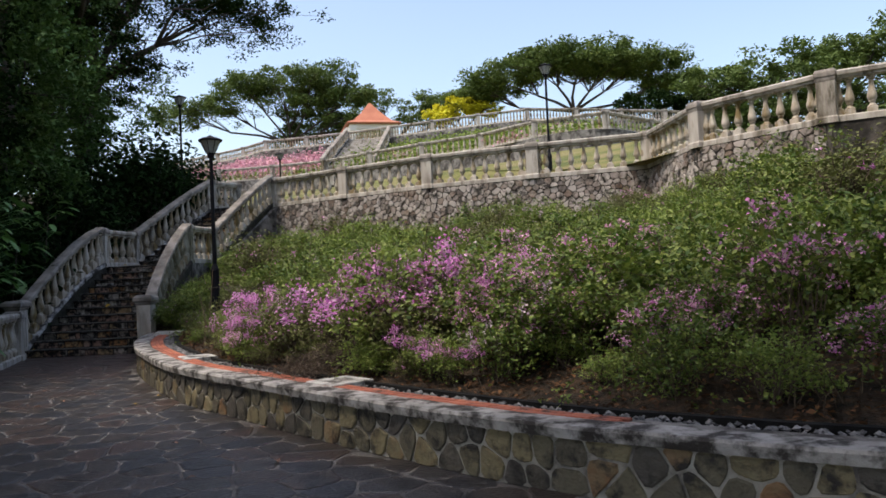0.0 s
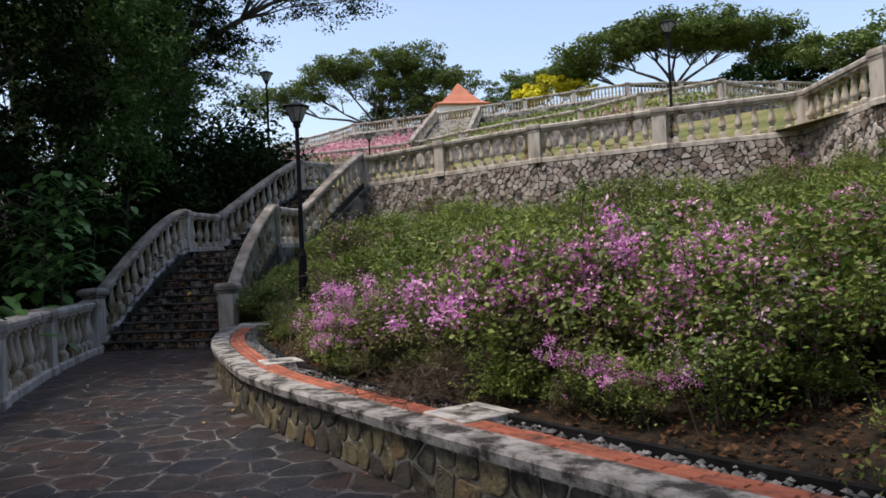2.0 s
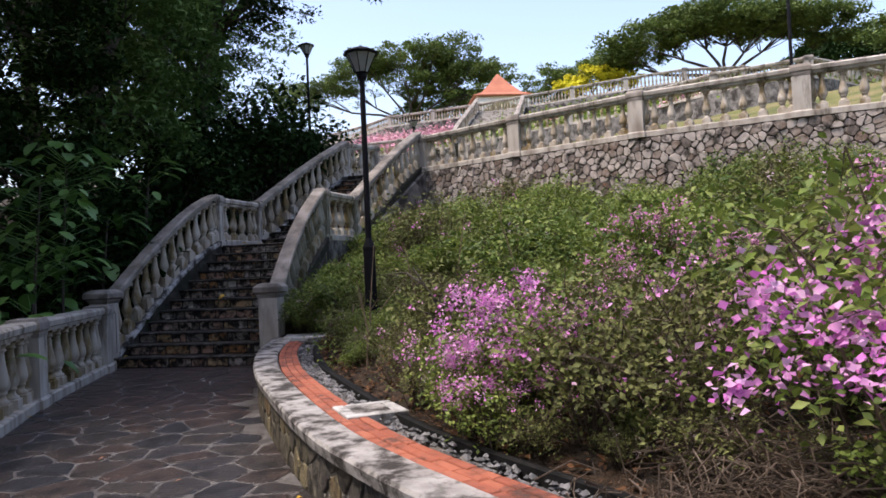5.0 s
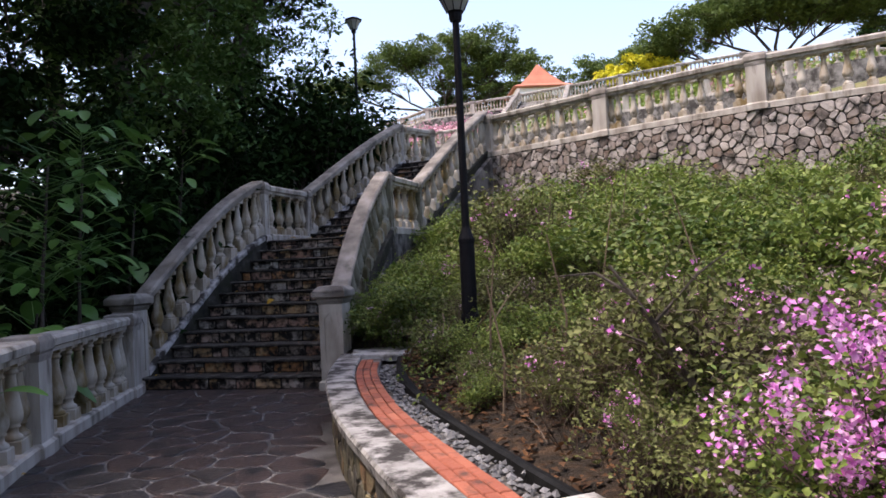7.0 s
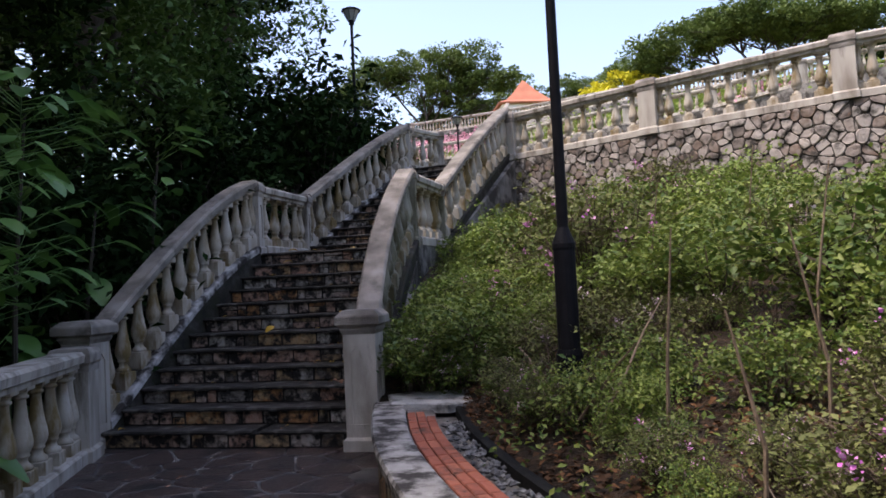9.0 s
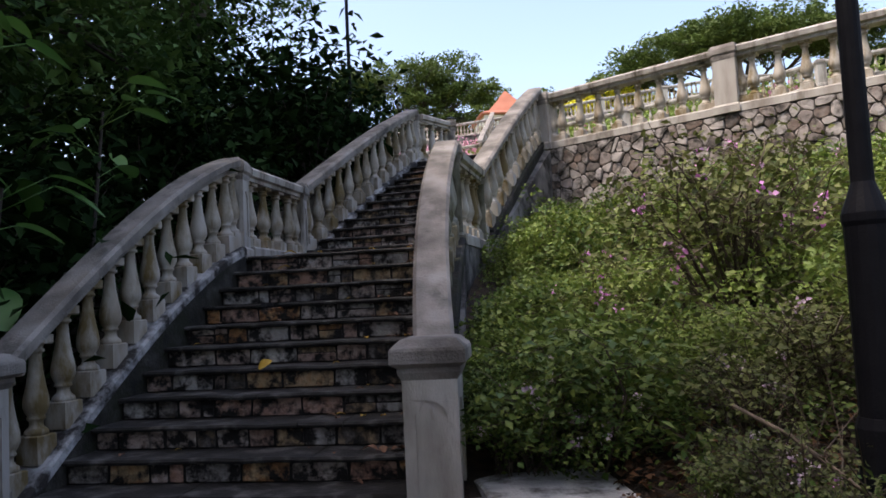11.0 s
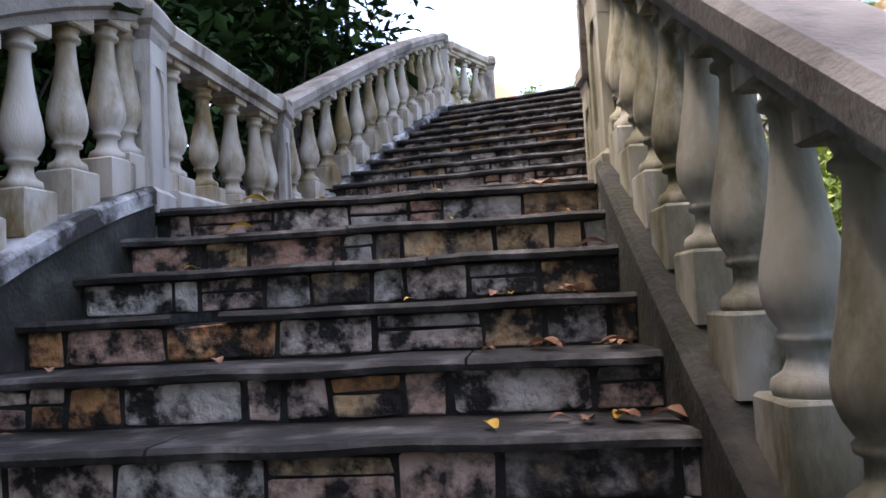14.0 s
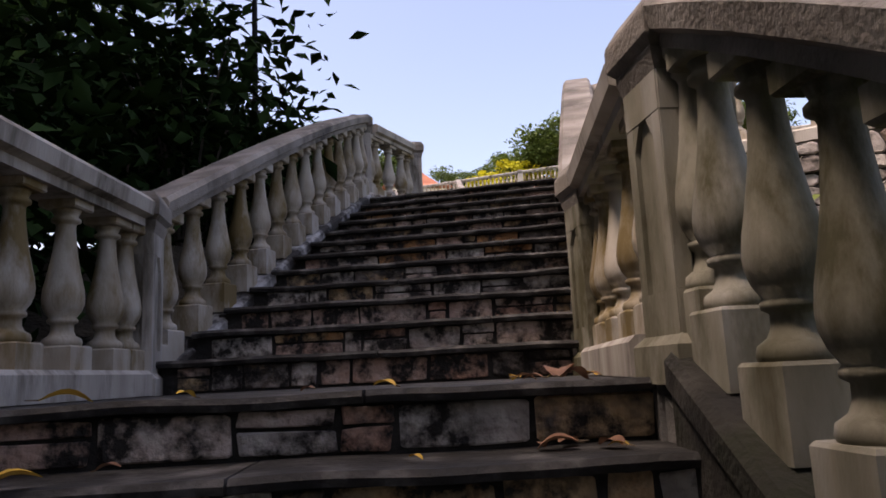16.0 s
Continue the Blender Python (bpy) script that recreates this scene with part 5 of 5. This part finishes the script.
# ---- low plants under the forest edge ----
rng2 = random.Random(21)
UNDER = []
for k in range(3):
    g = np.random.default_rng(200 + k)
    ob = thing("forest_bush", "dark green understory bush beside the balustrade", "bush", group="forest bushes")
    s = Shape()
    pts = []
    for _ in range(8):
        a, hh = g.uniform(0, 6.28), g.uniform(0.8, 1.7)
        e = Vector((math.cos(a) * 0.6, math.sin(a) * 0.6, hh))
        s.tube([(0, 0, -0.2), e * 0.5 + Vector((0, 0, 0.2)), e], [0.018, 0.012, 0.004], 4)
        pts.append(np.array(e) + g.normal(size=(60, 3)) * np.array([0.35, 0.35, 0.4]))
        pts.append(np.array(e) * 0.5 + g.normal(size=(40, 3)) * 0.35)
    part("woody_stem", s, BARK, ob, kind="stuff")
    v, f = leaf_cloud(np.concatenate(pts), 0.17, g, ratio=0.5, droop=0.5)
    part("foliage", leaf_mesh("foliage", LEAF_FOREST_SHADED, v, f), LEAF_FOREST_SHADED, ob)
    UNDER.append(ob)
n = 0
for y in range(4, 30):
    for _ in range(3):
        yy = y + rng2.random()
        fx = -9.9 + max(0, yy - 19) * 0.16 if yy > 13 else -9.9 + (13 - yy) * 0.55
        x = fx - rng2.uniform(0.5, 2.6)
        m = pose(x, yy, forest_z(x, yy) - 0.05, 0, 0, rng2.uniform(0, 360))
        if n < 3:
            ob = UNDER[n]
            ob.matrix_basis = m
        else:
            ob = copy_thing(UNDER[n % 3], m)
        k = rng2.uniform(0.8, 1.4)
        ob.scale = (k, k, k)
        n += 1


# broad-leaved plants leaning over the fence and the stair balustrade
def broadleaf(at, height, count, leaf, seed, label):
    g = random.Random(seed)
    ob = thing("broadleaf_plant", label, "plant", at, "broad-leaved plants")
    s = Shape()
    s.tube([(0, 0, -0.2), (0.05, 0, height * 0.5), (0.15, 0.05, height)], [0.03, 0.022, 0.012], 6)
    part("stalk", s, BARK, ob)
    for k in range(count):
        a = g.uniform(0, 6.28)
        z = height * g.uniform(0.5 if height > 2.8 else 0.45, 1.08)
        r = g.uniform(0.2, 0.9 if height > 2.8 else 0.5)
        c = Vector((0.15 * z / height + r * math.cos(a), r * math.sin(a), z + 0.1))
        s = Shape()
        s.tube([(0.15 * z / height, 0, z - 0.1), tuple(c)], [0.006, 0.004], 4)
        rows = []
        L = leaf * g.uniform(0.7, 1.25)
        d = Vector((math.cos(a), math.sin(a), g.uniform(-0.7, 0.05))).normalized()
        sd = Vector((-math.sin(a), math.cos(a), g.uniform(-0.2, 0.2)))
        for i in range(7):
            t = i / 6
            w = L * 0.34 * math.sin(math.pi * (0.08 + 0.88 * t)) ** 0.75
            m = c + d * (L * t) - Vector((0, 0, 0.25 * L * t * t))
            rows.append([tuple(m - sd * w + Vector((0, 0, 0.22 * w))), tuple(m), tuple(m + sd * w + Vector((0, 0, 0.22 * w)))])
        s.rings(rows, closed=False)
        part("leaf", s, LEAF_BROAD, ob, smooth=True)
    return ob


BLAB = "plant with large glossy green leaves at the forest edge"
for k, (x, y, h, n_l, lf) in enumerate(((-10.0, 16.9, 2.2, 9, 0.34), (-10.3, 14.6, 1.7, 10, 0.36), (-9.6, 13.2, 1.5, 9, 0.32), (-9.9, 18.1, 2.6, 9, 0.3), (-9.0, 11.5, 1.3, 9, 0.33), (-10.2, 15.6, 1.2, 12, 0.4), (-8.4, 9.6, 1.1, 8, 0.32), (-10.6, 19.2, 2.0, 9, 0.3), (-9.6, 15.3, 3.3, 80, 0.21), (-9.0, 13.7, 1.35, 18, 0.34), (-9.3, 14.3, 2.9, 70, 0.2), (-8.2, 11.9, 1.1, 12, 0.3))):
    broadleaf((x, y, forest_z(x, y)), h, n_l, lf, 300 + k, BLAB)


# a leaning dead branch in the bed
ob = thing("dead_branch", "leaning dark dead branch in the flower bed", "branch", (-3.0, 11.0, bed_z(-3.0, 11.0) - 0.05))
s = Shape()
s.tube([(0.25, -0.1, 0), (0.1, 0, 0.35), (-0.1, 0.05, 0.7), (-0.3, 0.1, 1.0)], [0.025, 0.02, 0.016, 0.008], 6)
part("stem", s, BARK, ob)
for p, q in (((0.1, 0, 0.35), (-0.45, 0.0, 0.75)), ((-0.1, 0.05, 0.7), (0.3, 0.2, 1.05)), ((0.18, -0.05, 0.2), (0.5, 0.1, 0.7)), ((-0.2, 0.07, 0.85), (-0.6, 0.2, 0.95))):
    s = Shape()
    m = (Vector(p) + Vector(q)) / 2 + Vector((0.03, 0.02, 0.06))
    s.tube([p, m, q], [0.011, 0.008, 0.003], 5)
    part("twig", s, BARK, ob)

# pale sticks lying in the bed by the lamp
for x0, y0, x1, y1, h0, h1 in ((-5.02, 15.35, -4.77, 14.1, 0.34, 0.2), (-4.5, 13.6, -4.0, 14.3, 0.1, 0.62), (-4.6, 13.9, -4.25, 13.7, 0.08, 0.5)):
    z0, z1 = bed_z(x0, y0) + h0, bed_z(x1, y1) + h1
    ob = thing("fallen_stick", "pale grey dry stick lying in the shrubs", "stick", (x0, y0, z0), "fallen sticks")
    e = Vector((x1 - x0, y1 - y0, z1 - z0))
    s = Shape()
    s.tube([(0, 0, 0), tuple(e * 0.35 + Vector((0.015, 0.01, 0.02))), tuple(e * 0.7 + Vector((-0.01, 0.01, 0.01))), tuple(e)], [0.009, 0.009, 0.007, 0.004], 6)
    part("stick", s, TWIG, ob)

# ---- pieces of walls, floors and edging ----
for nm, s, mat, par in PIECES:
    part(nm, s, mat, par)

# planter wall stones over the stretch that the walk passes
srng = random.Random(31)
LOWL = length(LOW)
for poly in cells(jittered(0, LOWL, 0.02, LOW_H - 0.09, 0.21, 0.165, srng, 0.42), 0, LOWL, 0.0, LOW_H - 0.085, 0.02):
    def place(u, v, o):
        p, r = along(LOW, max(0.001, min(LOWL - 0.001, u)))
        return p - r * (o - 0.028) + Vector((0, 0, v))
    part("stone", stone_shape(poly, place, 0.016, srng, 0.2), WALLSTONE, planter)

# terrace wall rubble
TL = length(TERR[:7])
rubble, count = Shape(), 0
for poly in cells(jittered(0, TL, 2.15, T1 - 0.12, 0.19, 0.145, srng, 0.48), 0, TL, 2.1, T1 - 0.115, 0.012):
    def place(u, v, o):
        p, r = along(TERR, max(0.001, min(TL - 0.001, u)))
        return p + r * (0.112 + o) + Vector((0, 0, v))
    s = stone_shape(poly, place, srng.uniform(0.025, 0.06), srng, 0.22)
    if sum(p[0] for p in poly) / len(poly) < 6.4 and count < 300:
        part("stone", s, TERRSTONE, terrace_wall)
        count += 1
    else:
        rubble.add(s.v, s.f)
part("rubble", rubble, TERRRUBBLE, terrace_wall, kind="stuff")

# flagstones
near, rest = [], Shape()
for poly in cells(jittered(-9.6, 4.0, 0.5, 15.9, 0.40, 0.34, srng, 0.46), -9.6, 4.0, 0.5, 15.9, 0.022):
    cx, cy = sum(p[0] for p in poly) / len(poly), sum(p[1] for p in poly) / len(poly)
    if not inside_path(cx, cy):
        continue
    zz = srng.uniform(-0.002, 0.004)
    s = stone_shape(poly, lambda u, v, o: Vector((u, v, o - 0.012 + zz)), 0.014, srng)
    if len(near) < 300 and cy > 3.2:
        near.append(s)
        part("flagstone", s, FLAG, pavement)
    else:
        rest.add(s.v, s.f)
part("flagstones", rest, FLAG, pavement, kind="stuff")

# brick edging, gravel and drain behind the coping
edging = thing("brick_edging", "terracotta brick strip behind the planter coping", "edging", kind="structure")
bm_brick = Shape()
bm_brick.block(-0.105, 0.105, -0.033, 0.033, -0.03, 0.012, 0.006)
brick_me = bm_brick.mesh("brick", BRICK)
for row in range(3):
    line = shifted(LOW, CAP_W + 0.045 + row * 0.073)
    L = length(line)
    s0 = 15.5 + 0.11 * (row % 2)
    while s0 < L - 0.6:
        p, r = along(line, s0)
        q = part("brick", brick_me, BRICK, edging)
        q.location = (p.x, p.y, LOW_H - 0.03 + srng.uniform(-0.003, 0.003))
        q.rotation_euler.z = math.atan2(r.x, -r.y) + srng.uniform(-0.02, 0.02)
        s0 += 0.218
s = Shape()
s.sweep([p + Vector((0, 0, LOW_H - 0.3)) for p in shifted(LOW, CAP_W + 0.02)], [(0, 0), (0, 0.262), (0.215, 0.262), (0.215, 0.2), (0.45, 0.2), (0.45, 0)])
part("mortar_bed", s, DARKJOINT, edging)
s = Shape()
line = shifted(LOW, CAP_W + 0.43)
s.sweep([p + Vector((0, 0, LOW_H - 0.16)) for p in line], [(-0.012, 0), (-0.012, 0.14), (0.012, 0.15), (0.07, 0.13), (0.07, 0.12), (0.014, 0.13), (0.014, 0)])
part("drain_edging", s, PLASTIC, tagged(thing("drain_edging", "black plastic edging strip along the drain", "edging", kind="structure")))
s = Shape()
g = random.Random(5)
for k in range(1700):
    u = g.uniform(9, LOWL - 0.8)
    p, r = along(LOW, u)
    c = p + r * (CAP_W + g.uniform(0.25, 0.42)) + Vector((0, 0, LOW_H - 0.07 + g.uniform(0, 0.03)))
    q = g.uniform(0.012, 0.03)
    ax = [Vector((g.uniform(-1, 1), g.uniform(-1, 1), g.uniform(-0.6, 0.6))).normalized() * q for _ in range(6)]
    s.add([c + Vector((q, 0, 0)) + ax[0] * 0.3, c + Vector((0, q, 0)) + ax[1] * 0.3, c + Vector((-q, 0, 0)) + ax[2] * 0.3, c + Vector((0, -q, 0)) + ax[3] * 0.3, c + Vector((0, 0, q * 0.7)), c - Vector((0, 0, q * 0.7))],
          [(0, 1, 4), (1, 2, 4), (2, 3, 4), (3, 0, 4), (1, 0, 5), (2, 1, 5), (3, 2, 5), (0, 3, 5)])
tagged(part("gravel", s, GRAVEL, None, "grey gravel in the drain strip", kind="stuff"), category="gravel")

# concrete drain frames let into the brick strip
for sx, sy, turn, size in ((-1.08, 7.28, 0, 0.24), (-3.5, 10.3, 0, 0.22)):
    k = int(np.argmin(((LOW_NP - (sx, sy)) ** 2).sum(1)))
    w = LOW[min(k + 1, 90)] - LOW[max(k - 1, 0)]
    ob = thing("drain_cover", "pale concrete drain frame beside the coping", "drain cover", (sx, sy, LOW_H - 0.06), "drain covers")
    ob.rotation_euler.z = math.atan2(w.y, w.x)
    for a in range(4):
        s = Shape()
        s.block(-size, size - 0.09, -size, -size + 0.088, -0.05, 0.056, 0.008)
        q = part("frame_bar", s, SLAB, ob)
        q.rotation_euler.z = a * math.pi / 2
    s = Shape()
    s.block(-size + 0.08, size - 0.08, -size + 0.08, size - 0.08, -0.05, 0.047, 0.004)
    part("lid", s, CURB, ob, "sunk grey concrete lid")

ob = thing("concrete_slab", "broken pale concrete slab beside the gate pier", "slab", (-5.75, 15.75, LOW_H - 0.02))
s = Shape()
ring = [(0.55 * math.cos(a) * (1 + 0.18 * math.sin(3 * a + 1)), 0.38 * math.sin(a) * (1 + 0.12 * math.cos(5 * a))) for a in [2 * math.pi * k / 14 for k in range(14)]]
s.rings([[(x, y, -0.04) for x, y in ring], [(x, y, 0.025) for x, y in ring], [(x * 0.97, y * 0.97, 0.035) for x, y in ring]])
part("slab", s, SLAB, ob)


# fallen leaves on the steps, the handrail and the paving
def fallen_leaf(x, y, z, size, material, label, rng, stand=0.0):
    ob = thing("fallen_leaf", label, "leaf", (x, y, z + 0.006), "fallen leaves")
    s = Shape()
    n = 7
    rows = []
    for i in range(n):
        t = i / (n - 1)
        w = size * 0.32 * math.sin(math.pi * (0.06 + 0.9 * t)) ** 0.8
        h = size * 0.16 * math.sin(math.pi * t) + 0.004
        rows.append([(size * (t - 0.5), -w, h + w * 0.35), (size * (t - 0.5), 0, h), (size * (t - 0.5), w, h + w * 0.3)])
    s.rings(rows, closed=False)
    part("blade", s, material, ob, smooth=True)
    s = Shape()
    s.tube([(-size * 0.5, 0, 0.006), (-size * 0.75, 0.01, 0.004)], [0.003, 0.002], 4)
    part("stalk", s, TWIG, ob)
    ob.rotation_euler = (stand, rng.uniform(-0.2, 0.2), rng.uniform(0, 6.28))
    return ob


lrng = random.Random(77)
Y_LAB, B_LAB = "curled yellow fallen leaf on a dark stone step", "curled brown fallen leaf on a dark stone step"
for k in range(70):
    i = lrng.randrange(0, N1)
    fl = F1 if lrng.random() < 0.75 else F2
    z0 = 0 if fl is F1 else Z1
    t = i / (N1 - 1)
    l = Vector((*fl["l0"], 0)).lerp(Vector((*fl["l1"], 0)), t)
    r = Vector((*fl["r0"], 0)).lerp(Vector((*fl["r1"], 0)), t)
    u = lrng.random() if lrng.random() < 0.5 else 1 - 0.25 * lrng.random()
    p = l.lerp(r, 0.05 + 0.9 * u) + Vector((0, lrng.uniform(0.02, 0.24), 0))
    yel = lrng.random() < 0.3
    fallen_leaf(p.x, p.y, z0 + (i + 1) * RISE, lrng.uniform(0.03, 0.07), LEAF_FALLEN if yel else LEAF_FALLEN_BROWN, Y_LAB if yel else B_LAB, lrng)
for k in range(60):
    x, y = lrng.uniform(-8.5, -1), lrng.uniform(3, 15.7)
    if inside_path(x, y):
        yel = lrng.random() < 0.25
        fallen_leaf(x, y, 0.004, lrng.uniform(0.04, 0.08), LEAF_FALLEN if yel else LEAF_FALLEN_BROWN, "small yellow fallen leaf on the flagstones" if yel else "small brown fallen leaf on the flagstones", lrng)

fallen_leaf(-7.94, 17.27, 6 * RISE + 0.02, 0.115, LEAF_FALLEN, "large yellow fallen leaf leaning against a riser", lrng, 0.7).rotation_euler = (0.9, -0.5, 0.3)
fallen_leaf(-7.0, 19.28, Z1, 0.14, LEAF_FALLEN_BROWN, "curled brown fallen leaf on the landing edge", lrng)
fallen_leaf(-8.35, 19.2, Z1, 0.13, LEAF_FALLEN, Y_LAB, lrng)
fallen_leaf(-8.3, 18.85, Z1 - RISE, 0.12, LEAF_FALLEN, Y_LAB, lrng)
fallen_leaf(-8.05, 19.25, Z1, 0.06, LEAF_FALLEN, Y_LAB, lrng)
fallen_leaf(-7.5, 19.25, Z1, 0.07, LEAF_FALLEN, Y_LAB, lrng)
for k in range(26):
    i = lrng.randrange(2, N1)
    t = i / (N1 - 1)
    x = -6.72 - 0.1 * t - abs(lrng.gauss(0, 0.16))
    fallen_leaf(x, 15.85 + 3.3 * t + lrng.uniform(0.08, 0.26), (i + 1) * RISE, lrng.uniform(0.06, 0.12), LEAF_FALLEN_BROWN, "dry brown fallen leaf in the corner of a step", lrng)
